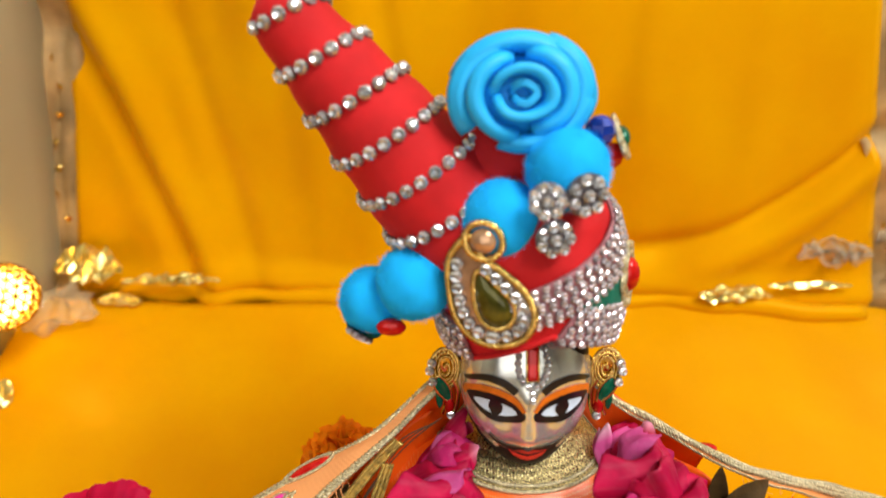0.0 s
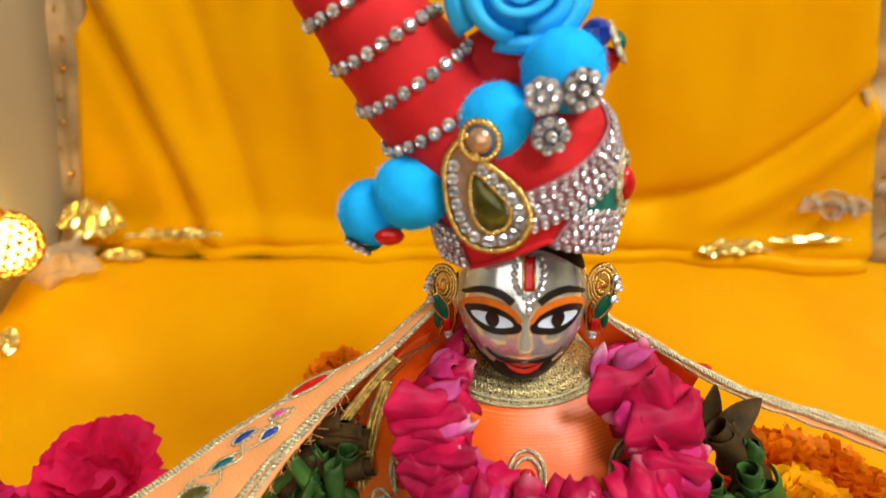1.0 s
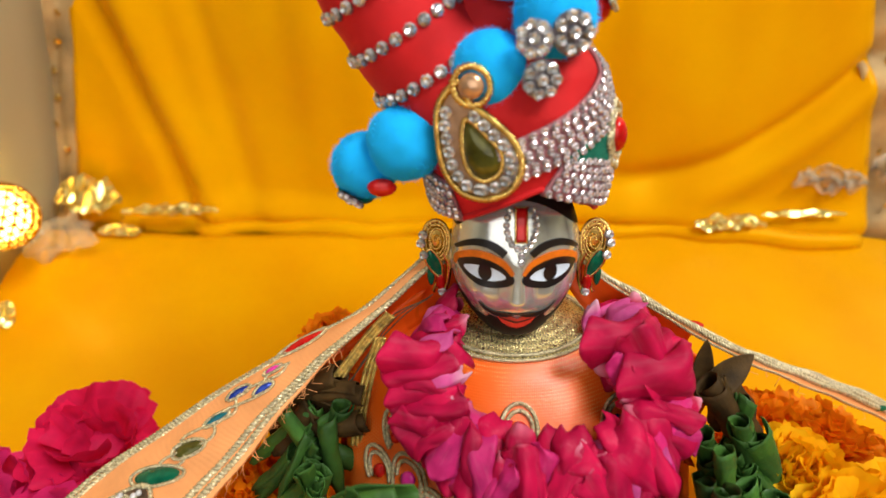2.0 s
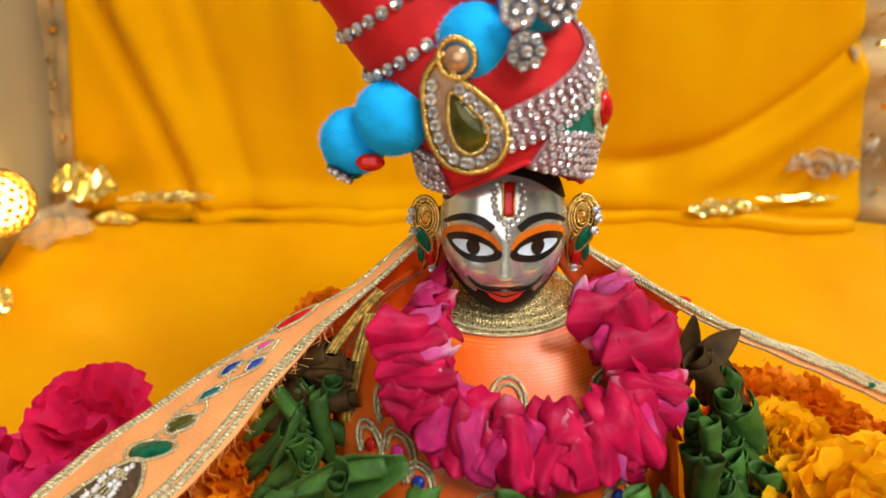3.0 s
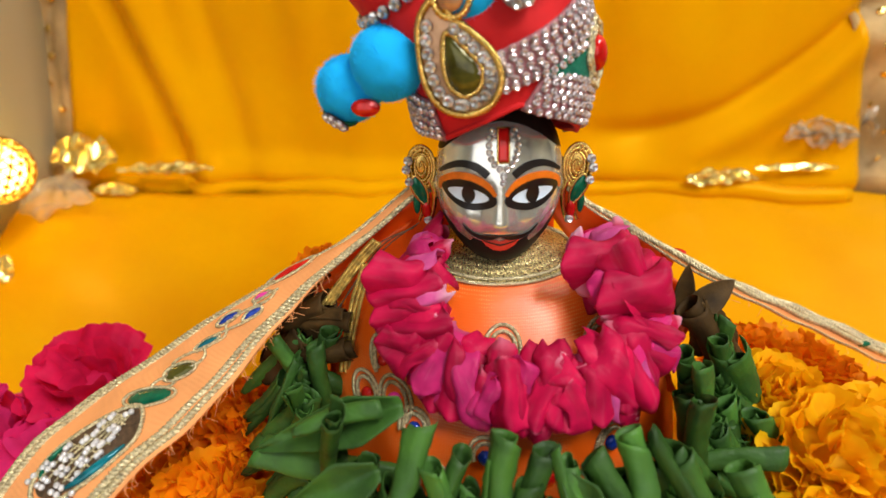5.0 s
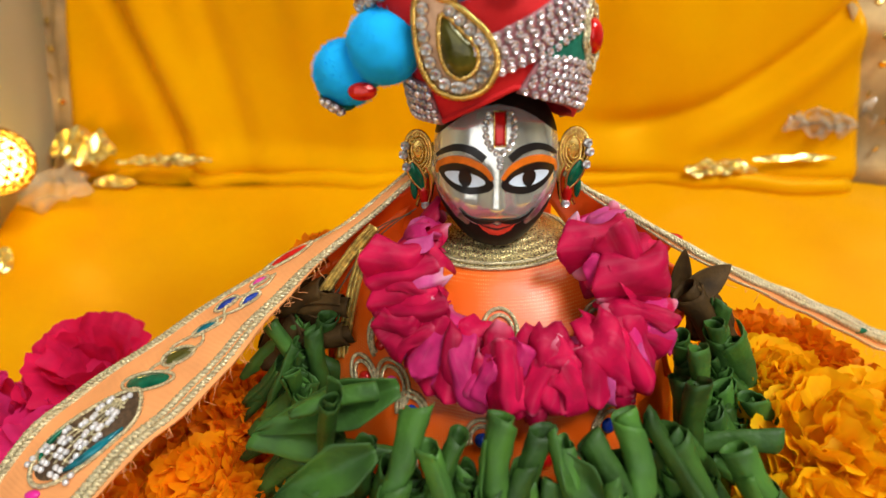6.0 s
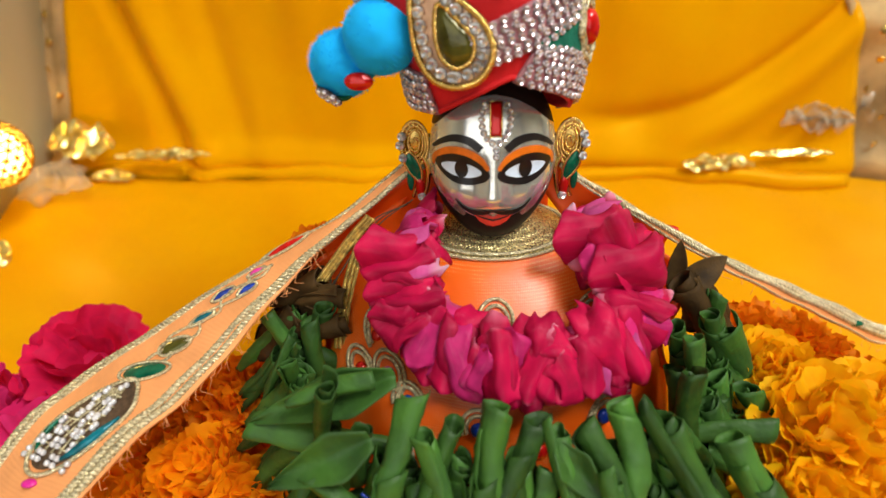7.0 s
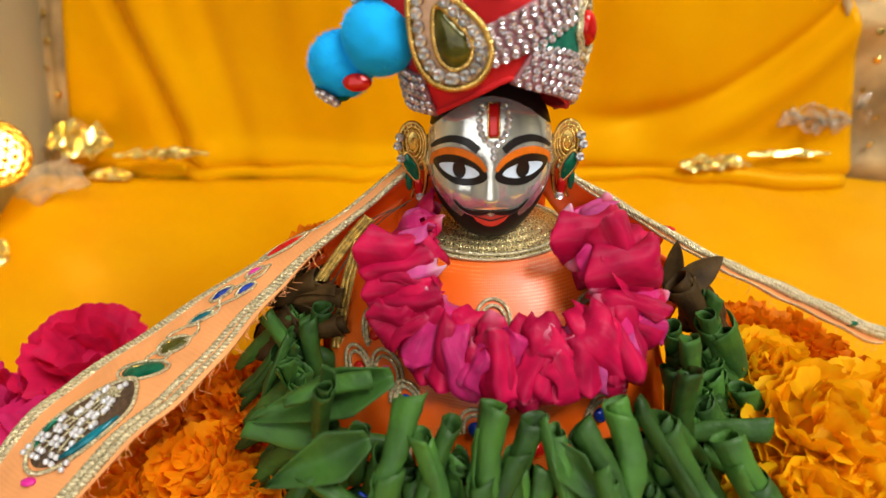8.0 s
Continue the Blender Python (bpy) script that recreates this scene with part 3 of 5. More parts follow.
# the forehead mark
tilak = thing("tilak", (0, -16, 121), "red forehead mark framed with clear rhinestones on silver", "ornament")
bm = bmesh.new()
shell(bm, lambda u, v: ((u - 0.5) * 3.0 + 0.7, face_depth((u - 0.5) * 3.0 + 0.7, 117.4 + 8.8 * v) - 0.7, 117.4 + 8.8 * v), 4, 10, 0.8)
part("mark", bm, RUBY, tilak, "red enamel strip")
bm = bmesh.new()
tube(bm, [(x + 0.7, face_depth(x + 0.7, z) - 0.8, z) for x, z in ((-1.7, 117.1), (1.7, 117.1), (1.7, 121), (1.7, 126.5), (-1.7, 126.5), (-1.7, 121))], 0.36, 6, True)
part("frame", bm, GOLD, tilak)
for s in (-1, 1):
    for x, z in ((3.3, 125.6), (4.1, 123.8), (4.4, 121.9), (4.2, 120.0), (3.7, 118.2), (2.7, 116.6), (1.1, 115.3)):
        x = 0.7 + s * x
        piece("rhinestone", FACE_STONE, tilak, turned((x, face_depth(x, z) - 0.7, z), (s * 0.25, -1, 0.25)))
for x, z in ((0.7, 113.4), (0.7, 111.5)):
    piece("rhinestone", FACE_STONE, tilak, turned((x, face_depth(x, z) - 0.7, z), (0, -1, 0.2)))

# ---- the turban ----
TZ, TR = (118, 122, 126, 132, 142, 155, 164, 171, 176), (22.5, 24, 25.5, 26.5, 26.5, 25, 22, 16, 1)


def turban_point(deg, z, lift=0.0):
    r = lerp(z, TZ, TR) + lift
    a = radians(deg)
    return Vector((r * math.sin(a), -0.87 * r * math.cos(a), z))


def turban_normal(deg, z):
    du = turban_point(deg + 2, z) - turban_point(deg - 2, z)
    dz = turban_point(deg, z + 1) - turban_point(deg, z - 1)
    return du.cross(dz).normalized()


def rim(deg):
    return lerp(deg, (-180, -90, -40, 0, 9, 24, 80, 112, 180), (120, 122.5, 124.2, 133.5, 135.5, 134, 121.5, 118.5, 119))


turban = thing("turban", (0, 0, 124), "red cone turban with rhinestone bands, blue pompoms and foam rose", "turban")
bm = bmesh.new()


def turban_skin(u, v):
    d = -180 + 360 * u
    z = rim(d) + (175.8 - rim(d)) * v
    w = 0.5 * math.sin(6.2832 * 2.3 * v + radians(d) * 1.5) * math.sin(math.pi * v)
    return turban_point(d, z, w)


grid(bm, turban_skin, 96, 36, True)
part("body", bm, RED, turban, "folded dark red cloth")
bm = bmesh.new()
tube(bm, [turban_point(d, rim(d) + 0.4, 0.3) for d in range(-180, 180, 5)], 0.9, 8, True)
part("brim", bm, RED, turban, "rolled red brim")


def stone_band(name, a, b, c, d, nu, nv, label, gem):
    """A band on the turban between the corners a, b (lower edge) and d, c (upper edge), in degrees and height, set with stones."""
    def where(u, v):
        lo = (a[0] + (b[0] - a[0]) * u, a[1] + (b[1] - a[1]) * u)
        hi = (d[0] + (c[0] - d[0]) * u, d[1] + (c[1] - d[1]) * u)
        return lo[0] + (hi[0] - lo[0]) * v, lo[1] + (hi[1] - lo[1]) * v

    bm = bmesh.new()
    shell(bm, lambda u, v: turban_point(*where(u, v), 1.0), 24, 8, 1.0)
    band = part(name, bm, PINKCLOTH, turban, label)
    for i in range(nu):
        for j in range(nv):
            deg, z = where((i + 0.5 + 0.25 * (j % 2)) / nu, (j + 0.5) / nv)
            z += 0.25 * math.sin(i * 5.1 + j * 2.3)
            piece("rhinestone", gem, band, turned(turban_point(deg, z, 2.0), turban_normal(deg, z) + Vector((0.10 * math.sin(i * 3.7 + j * 1.9), 0, 0.10 * math.cos(i * 2.9 + j * 5)))))


PINKCLOTH = mat("mauve_backing", (0.42, 0.16, 0.18), 0.6, 0.1, 0.2, 300, 0.3, 1600)
stone_band("rhinestone_band", (-6, 138.5), (100, 155), (100, 171), (-20, 147), 19, 6, "diagonal band set with clear rhinestones", MID_STONE)
stone_band("rhinestone_band", (10, 134.5), (112, 117.5), (108, 134.5), (26, 145), 16, 6, "lower band set with clear rhinestones", MID_STONE)
stone_band("rhinestone_band", (-108, 122.0), (-38, 124.0), (-46, 135.5), (-104, 137), 11, 5, "lower band set with clear rhinestones", MID_STONE)

# green felt patch and the round jewel at the side
bm = bmesh.new()
shell(bm, lambda u, v: turban_point(25 + 56 * u, 143.4 - 7 * u + (1.2 + 19 * u) * v, 1.4), 12, 6, 0.8)
part("felt_patch", bm, FELT, turban, "dark green felt patch")


def side_jewel(c, axis, r, gem, rows=12):
    m = turned(c, axis)
    bm = bmesh.new()
    wave = [(r * (1 + 0.10 * math.cos(8 * a)) * math.cos(a), r * 1.35 * (1 + 0.10 * math.cos(8 * a)) * math.sin(a), 0) for a in np.linspace(0, 6.2832, 65)[:-1]]
    tube(bm, wave, 0.8, 6, True)
    tube(bm, [(x * 0.72, y * 0.72, 0.4) for x, y, z in wave], 0.55, 6, True)
    grid(bm, lambda u, v: (r * v * math.cos(6.2832 * u), 1.35 * r * v * math.sin(6.2832 * u), -0.5), 24, 2, True)
    ob = piece("side_jewel", mesh_of("side_jewel", bm, ZARI), turban, m, "silver gilt zigzag jewel")
    g = bmesh.new()
    ball(g, (0, 0, 0.6), r * 0.55, 14, 8, (1, 1.4, 0.75))
    piece("stone", mesh_of("stone", g, gem), ob, m, "red oval stone")


side_jewel(turban_point(75, 145.8, 2.2), (1, -0.45, 0.1), 6.8, RUBY)
side_jewel((23, 1, 183.5), (1, -0.2, 0.5), 4.6, EMERALD)
bm = bmesh.new()
ball(bm, (16.8, -2, 186), 4.2, 8, 6)
part("glass_bead", bm, SAPPHIRE, turban, "dark blue faceted glass bead", smooth=False)
bm = bmesh.new()
ball(bm, (20.5, -1, 179), 3.6, 8, 6)
part("glass_bead", bm, RUBY, turban, "red glass bead", smooth=False)
bm = bmesh.new()
ball(bm, (-7, 0, 182), 3.4, 8, 6)
part("glass_bead", bm, SAPPHIRE, turban, "dark blue faceted glass bead", smooth=False)

# the tall cone with its spiral chain of stones
C0, C1 = Vector((-18, 5, 156)), Vector((-69, 6, 222))
AX = (C1 - C0).normalized()
CU = AX.cross(Vector((0, -1, 0))).normalized()
CV = AX.cross(CU)
LEN = (C1 - C0).length


def cone_radius(t):
    return lerp(t, (0, 0.3, 0.6, 0.85, 0.95, 1.0), (20.5, 17.6, 13.8, 10.2, 8.2, 0.6))


bm = bmesh.new()
grid(bm, lambda u, v: C0 + AX * LEN * v + (cone_radius(v) + 0.35 * math.sin(30 * v)) * (math.cos(6.2832 * u) * CU + math.sin(6.2832 * u) * CV), 48, 40, True)
part("cone", bm, RED, turban, "tall red velvet cone")
s = 0.06
while s < 0.93:
    ang = -6.2832 * (s - 0.163) / 0.156 - 3.1416
    r = cone_radius(s) + 0.8
    out = math.cos(ang) * CU + math.sin(ang) * CV
    piece("rhinestone", CHAIN_STONE, turban, turned(C0 + AX * LEN * s + r * out, out + 0.2 * AX, AX))
    s += 4.5 / (6.2832 * r) * 0.156

bm = bmesh.new()
grid(bm, lambda u, v: Vector((-6, 4, 176)) + Vector((math.sin(math.pi * v) * math.cos(6.2832 * u) * 15, math.sin(math.pi * v) * math.sin(6.2832 * u) * 9, -12 * math.cos(math.pi * v))) * (1 + 0.05 * math.sin(18.85 * u + 6 * v)), 36, 18, True)
part("knot", bm, RED, turban, "red cloth knot under the rose")

# pompoms
def pompom(c, r, seed):
    bm = bmesh.new()
    bmesh.ops.create_icosphere(bm, subdivisions=5, radius=1)
    for v in bm.verts:
        n = v.co.normalized()
        k = 1 + 0.035 * noise.noise(n * 2.2 + Vector((seed, 0, 0))) + 0.006 * noise.noise(n * 14 + Vector((seed, 3, 0)))
        v.co = Vector(c) + n * r * k
    ob = part("pompom", bm, BLUE, turban, "fluffy sky blue pompom")
    rnd = random.Random(seed)
    verts, faces = [], []
    for k in range(2600):
        z = rnd.uniform(-1, 1)
        a = rnd.uniform(0, 6.2832)
        n = Vector(((1 - z * z) ** 0.5 * math.cos(a), (1 - z * z) ** 0.5 * math.sin(a), z))
        side = n.orthogonal().normalized() * 0.09
        foot = Vector(c) + n * r * 0.985
        tip = foot + (n + Vector((rnd.uniform(-0.6, 0.6), rnd.uniform(-0.6, 0.6), rnd.uniform(-0.6, 0.6)))) * rnd.uniform(0.5, 1.3)
        verts += [foot - side, foot + side, tip]
        faces.append((3 * k, 3 * k + 1, 3 * k + 2))
    base = WORLD[turban].translation
    me = bpy.data.meshes.new("fuzz")
    me.from_pydata([v * MM - base for v in verts], [], faces)
    me.materials.append(BLUE)
    fuzz = new("fuzz", me)
    hang(fuzz, ob, Matrix.Translation(base))
    tagged(fuzz, "fine blue fibres", kind="stuff")


pompom((-33.0, -9, 145), 11.0, 1)
pompom((-46.0, -4.5, 136.4), 10.0, 2)
pompom((-8.8, -11, 165.0), 10.8, 3)
pompom((7.6, -11, 178.6), 10.6, 4)


def flower_gem(c, axis, r):
    m = turned(c, axis)
    bm = bmesh.new()
    grid(bm, lambda u, v: (r * v * math.cos(6.2832 * u), r * v * math.sin(6.2832 * u), -0.6 * v), 20, 2, True)
    ob = piece("flower_jewel", mesh_of("flower_jewel", bm, CUP), turban, m, "flower shaped rhinestone jewel")
    for k in range(7):
        a = 6.2832 * k / 7
        piece("rhinestone", BIG_STONE if r > 5 else SMALL_STONE if r < 3 else BIG_STONE, ob, m @ pose(0.72 * r * math.cos(a) * MM, 0.72 * r * math.sin(a) * MM, 0.0006, 0, 0, math.degrees(a)))
    piece("rhinestone", BIG_STONE, ob, m @ pose(0, 0, 0.001))


flower_gem((10.8, -22.6, 176.3), (0.3, -1, 0.1), 5.4)
flower_gem((1.4, -23.4, 175.2), (-0.2, -1, 0.2), 4.6)
flower_gem((3.6, -24.0, 165.6), (0.1, -1, 0), 4.9)
# jewel and red stone below the pompoms
flower_gem((-50.0, -10, 128.0), (-0.5, -0.5, -0.75), 4.2)
bm = bmesh.new()
ball(bm, (-39.8, -14.6, 133.4), 3.4, 12, 8, (1.3, 0.6, 0.8))
part("stone", bm, RUBY, turban, "red oval glass stone", smooth=False)
bm = bmesh.new()
tube(bm, [(-48.6 + 4.6 * math.cos(a), -8.4 + 2 * math.sin(a), 129.6 + 2.0 * math.sin(a) - 1.4 * math.cos(a)) for a in np.linspace(0, 6.2832, 25)[:-1]], 0.9, 6, True)
part("setting", bm, EMERALD, turban, "dark green enamel setting")


# foam rose: thick petals wound in a spiral
def foam_rose(c, axis, rx):
    m = turned(c, axis, (1, 0, 0))
    bm = bmesh.new()
    ball(bm, (0, 0, -8), rx * 0.7, 20, 10, (1, 0.85, 0.55))
    rose = piece("foam_rose", mesh_of("foam_rose", bm, FOAM), turban, m, "large sky blue foam rose")
    rnd = random.Random(4)
    k = 0
    for r, tall, flare, count in ((2.8, 4.4, 0.1, 1), (6.6, 4.8, 0.5, 2), (11.0, 3.2, 1.0, 3), (14.4, 0.6, 1.3, 4)):
        for j in range(count):
            a0 = 6.2832 * (j / count + 0.17 * k)
            span = 6.2832 / count * (0.98 if count == 1 else 1.32)
            k += 1

            def at(u, v, a0=a0, span=span, r=r, tall=tall, flare=flare):
                a = a0 + span * (u - 0.5)
                bow = 1 - abs(2 * u - 1) ** 5 * 0.30
                q = r * (0.86 + 0.14 * u) + flare * 3.4 * v ** 3 + 0.5 * noise.noise(Vector((a, v, r)))
                z = -9 + (9 + tall) * math.sin(1.5708 * min(1.0, v * (1.0 + 0.22 * flare))) * bow - flare * 1.8 * max(0.0, v - 0.7) / 0.3
                return (q * math.cos(a), 0.82 * q * math.sin(a), z)

            bm = bmesh.new()
            shell(bm, at, 22, 10, 1.9)
            piece("petal", mesh_of("petal", bm, FOAM), rose, m)
    return rose


foam_rose((-4.0, -7, 197.0), (0.05, -1, 0.25), 17)

# the teardrop brooch
def brooch():
    m = turned((-11.4, -22.3, 146.0), (-0.28, -1, 0.06), (1, -0.28, 0)) @ Matrix.Scale(1.13, 4)
    # x to the side, y up in the brooch's own plane
    drop = smooth_line([(1.0, -11.2, 0), (7.2, -8.6, 0), (10.0, -2.6, 0), (7.8, 3.6, 0), (2.6, 8.2, 0), (-2.6, 11.6, 0), (-5.4, 16.4, 0), (-10.2, 11.0, 0), (-10.6, 3.0, 0), (-9.0, -4.6, 0), (-5.0, -9.8, 0)], 8, True)
    bm = bmesh.new()
    vs = [bm.verts.new(p + Vector((0, 0, -0.4))) for p in drop]
    vb = [bm.verts.new(p + Vector((0, 0, -1.8))) for p in drop]
    n = len(vs)
    bm.faces.new(vs)
    bm.faces.new(vb[::-1])
    for i in range(n):
        bm.faces.new((vs[i], vb[i], vb[(i + 1) % n], vs[(i + 1) % n]))
    ob = piece("brooch", mesh_of("brooch", bm, PEARL, False), turban, m, "gold teardrop brooch with rhinestones and olive stone")
    bm = bmesh.new()
    rope(bm, drop, 1.0, 0.8, 1, True)
    tube(bm, drop, 0.75, 8, True)
    piece("rim", mesh_of("rim", bm, GOLD), ob, m, "coiled gold wire rim")
    inner = smooth_line([(0.8, -6.6, 0), (4.6, -4.4, 0), (5.2, 0.2, 0), (1.6, 4.2, 0), (-3.6, 8.0, 0), (-4.6, 2.0, 0), (-3.0, -4.2, 0)], 8, True)
    bm = bmesh.new()
    rope(bm, inner, 0.8, 0.9, 1, True)
    tube(bm, inner, 0.6, 8, True)
    piece("inner_rim", mesh_of("inner_rim", bm, GOLD), ob, m)
    mid = sum((p for p in inner), Vector()) / len(inner)
    bm = bmesh.new()
    grid(bm, lambda u, v: mid + (inner[int(u * len(inner)) % len(inner)] - mid) * v * 0.93 + Vector((0, 0, 1.4 * (1 - v ** 4))), len(inner), 6, True)
    piece("stone", mesh_of("stone", bm, OLIVE), ob, m, "olive green teardrop stone")
    ring = even([(d + (mid - d).normalized() * 2.45) for d in drop], 3.15, True)
    for p, d in ring:
        if p.y < 9.6:
            piece("rhinestone", BIG_STONE, ob, m @ Matrix.Translation(Vector((p.x, p.y, 0.5)) * MM))
    bm = bmesh.new()
    curl = [(-2.4 + 4.4 * math.cos(a), 15.6 + 4.4 * math.sin(a), 0.3) for a in np.linspace(3.6, -3.4, 40)]
    rope(bm, curl, 0.95, 1.1, 1)
    tube(bm, curl, 0.7, 8)
    piece("curl", mesh_of("curl", bm, GOLD), ob, m)
    bm = bmesh.new()
    ball(bm, (-2.4, 15.6, 0.2), 3.1, 16, 8, (1, 1, 0.6))
    piece("pearl", mesh_of("pearl", bm, PEARL), ob, m, "peach pearl cabochon")


brooch()

# ---- earrings ----
def earring(s):
    e = thing("earring", (s * 24, -1, 90), "gold peacock shaped earring with green enamel and clear stones", "earring", "pair of earrings")

    def at(x, z, y=0.0):
        return Vector((s * x, -2.5 + y - 0.12 * (x - 24), z))

    bm = bmesh.new()
    grid(bm, lambda u, v: at(25.6 + 4.2 * v * math.cos(6.2832 * u), 109.5 + 7.4 * v * math.sin(6.2832 * u), 0.6 - 1.0 * (1 - v * v)), 28, 5, True)
    part("plate", bm, GOLD, e)
    bm = bmesh.new()
    rope(bm, [at(25.6 + 4.4 * math.cos(a), 109.5 + 7.6 * math.sin(a)) for a in np.linspace(0, 6.2832, 41)[:-1]], 0.75, 1.3, 2, True)
    rope(bm, [at(25.2 + 2.4 * math.cos(a), 110 + 4.6 * math.sin(a), -0.7) for a in np.linspace(0, 6.2832, 41)[:-1]], 0.5, 1.0, 2, True)
    rope(bm, [at(25.4 + 3.4 * math.cos(a), 109.8 + 6.0 * math.sin(a), -0.4) for a in np.linspace(0, 6.2832, 41)[:-1]], 0.5, 1.0, 2, True)
    rope(bm, [at(25.2 + (0.4 + 0.26 * a) * math.cos(a), 110.2 + (0.6 + 0.5 * a) * math.sin(a), -0.9) for a in np.linspace(0, 6.2832, 30)], 0.45, 1.0)
    for k in range(7):
        a = 0.5 + 0.36 * k
        tube(bm, [at(25.4 + 2.6 * math.cos(a), 110 + 5.0 * math.sin(a), -0.5), at(25.6 + 4.2 * math.cos(a), 109.8 + 7.3 * math.sin(a), -0.5)], 0.3, 5)
    part("filigree", bm, GOLD, e)
    for k, (x, z) in enumerate(((29.6, 112.6), (30.4, 109.6), (29.6, 105.2))):
        piece("rhinestone", BIG_STONE, e, turned(at(x, z, -1.2), (s * 0.4, -1, 0.1)))
    drop = smooth_line([at(27.6, 107.2, -0.8), at(29.2, 104.0, -0.8), at(27.4, 99.6, -0.8), at(24.2, 96.2, -0.8), at(23.6, 99.8, -0.8), at(25.0, 104.2, -0.8)], 7, True)
    mid = sum(drop, Vector()) / len(drop)
    bm = bmesh.new()
    grid(bm, lambda u, v: mid + (drop[int(u * len(drop)) % len(drop)] - mid) * v + Vector((0, -0.9 * (1 - v ** 3), 0)), len(drop), 5, True)
    part("enamel_drop", bm, EMERALD, e, "glossy green enamel drop")
    bm = bmesh.new()
    tube(bm, drop, 0.5, 7, True)
    tail = smooth_line([at(23.4, 105.6, 0), at(21.6, 100.6, 0), at(22.0, 94.6, 0), at(23.6, 89.4, 0)], 8)
    tube(bm, tail, 0.9, 7)
    tube(bm, [p + Vector((s * 3.4, 0.5, 0.5)) for p in tail], 0.7, 7)
    part("frame", bm, GOLD, e)
    bm = bmesh.new()
    ball(bm, at(24.4, 94.6, -0.4), 2.0, 10, 8, (0.8, 0.6, 1.9))
    part("stone", bm, RUBY, e, "small red drop stone")
    bm = bmesh.new()
    ball(bm, at(27.6, 96.6, 0.4), 1.8, 10, 8, (0.7, 0.6, 2.2))
    part("stone", bm, EMERALD, e, "slim green stone")
    piece("rhinestone", BIG_STONE, e, turned(at(24.0, 90.8, -1.2), (s * 0.2, -1, 0.2)))


earring(-1)
earring(1)

# ---- the robe ----
DZ = (-25, 0, 20, 40, 54, 66, 73, 78, 81.5, 84)
DX = (74, 72, 68, 63, 56, 46, 36, 25, 14, 6)
DY = (74, 70, 66, 58, 48, 35.5, 28, 20, 12, 6)


def robe_point(deg, z, lift=0.0):
    a = radians(deg)
    pleat = 0.9 * math.sin(13 * a + 0.05 * z) * lerp(z, (20, 60, 80), (1, 0.25, 0))
    dx, dy = lerp(z, DZ, DX) + lift + pleat, lerp(z, DZ, DY) + lift + pleat
    return Vector((dx * math.sin(a), -dy * math.cos(a), z))


NETGOLD = weave(mat("gold_tissue", (1.0, 0.82, 0.38), 0.28, 0.75, 0.3, 1400, 1.0, 1400), 300, 0.8)
robe = thing("robe", (0, 0, GROUND), "orange satin robe with gold collar and looped gold cord embroidery", "robe")
bm = bmesh.new()
grid(bm, lambda u, v: robe_point(-180 + 360 * u, -25 + 108.5 * v), 120, 60, True)
part("cloth", bm, ORANGE, robe, "bright orange woven satin")
bm = bmesh.new()
grid(bm, lambda u, v: robe_point(-180 + 360 * u, 77.0 + 6.4 * v, 0.9), 80, 10, True)
collar = part("collar", bm, NETGOLD, robe, "broad collar of gold thread")
bm = bmesh.new()
for z in (77.0, 78.0):
    rope(bm, [robe_point(d, z, 1.4) for d in range(-180, 180, 4)], 0.7, 1.5, 2, True)
part("cord", bm, ZARI, collar, "rows of twisted gold cord")


def robe_spot(x, z):
    """A point of the robe's front at that x and height, and its normal."""
    dx = lerp(z, DZ, DX)
    d = math.degrees(math.asin(max(-0.99, min(0.99, x / dx))))
    p = robe_point(d, z, 0.6)
    n = (robe_point(d + 2, z) - robe_point(d - 2, z)).cross(robe_point(d, z + 2) - robe_point(d, z - 2)).normalized()
    return p, n


def loop_motif(x, z, w, h, gem, turn=0.0):
    """An arch of double gold cord round a stone."""
    bm = bmesh.new()
    c, s = math.cos(radians(turn)), math.sin(radians(turn))
    for k in (1.0, 0.72):
        line = []
        for a in np.linspace(-0.5, 3.64, 26):
            u, v = w * k * math.cos(a), h * k * math.sin(a)
            line.append(robe_spot(x + c * u - s * v, z + s * u + c * v)[0])
        rope(bm, line, 0.75, 1.5)
    loop = part("cord_loop", bm, ZARI, robe, "looped gold cord")
    p, n = robe_spot(x, z)
    g = bmesh.new()
    ball(g, (0, 0, 0.3), w * 0.48, 12, 8, (1, 1, 0.6))
    piece("stone", mesh_of("stone", g, gem), loop, turned(p, n))


for x, z, w, h, gem, turn in ((0.5, 63.2, 5.6, 5.4, RUBY, 0), (31.5, 60.5, 5.4, 5.6, SAPPHIRE, -15), (-33.5, 47, 5.6, 6.0, MAGENTA, -20), (-5, 38, 5.4, 5.4, SAPPHIRE, 0), (34, 36, 5.4, 5.4, SAPPHIRE, 10), (-36, 62, 5.0, 5.4, RUBY, 10), (-22, 28, 5.4, 5.4, SAPPHIRE, 0), (14, 30, 5, 5, RUBY, 0), (-38, 55, 4.6, 5.2, RUBY, 25), (-27, 42, 4.8, 5.0, SAPPHIRE, -10), (-44, 44, 4.8, 5.4, RUBY, 15)):
    loop_motif(x, z, w, h, gem, turn)
for k in range(3):
    bm = bmesh.new()
    rope(bm, smooth_line([(-43 - 1.3 * k, -15, 80), (-47 - 1.5 * k, -18, 68), (-50 - 1.5 * k, -23, 56), (-52 - 1.5 * k, -28, 44)], 8), 0.75, 1.5)
    part("cord", bm, DARKGOLD, robe, "gold cord hanging at the sleeve")
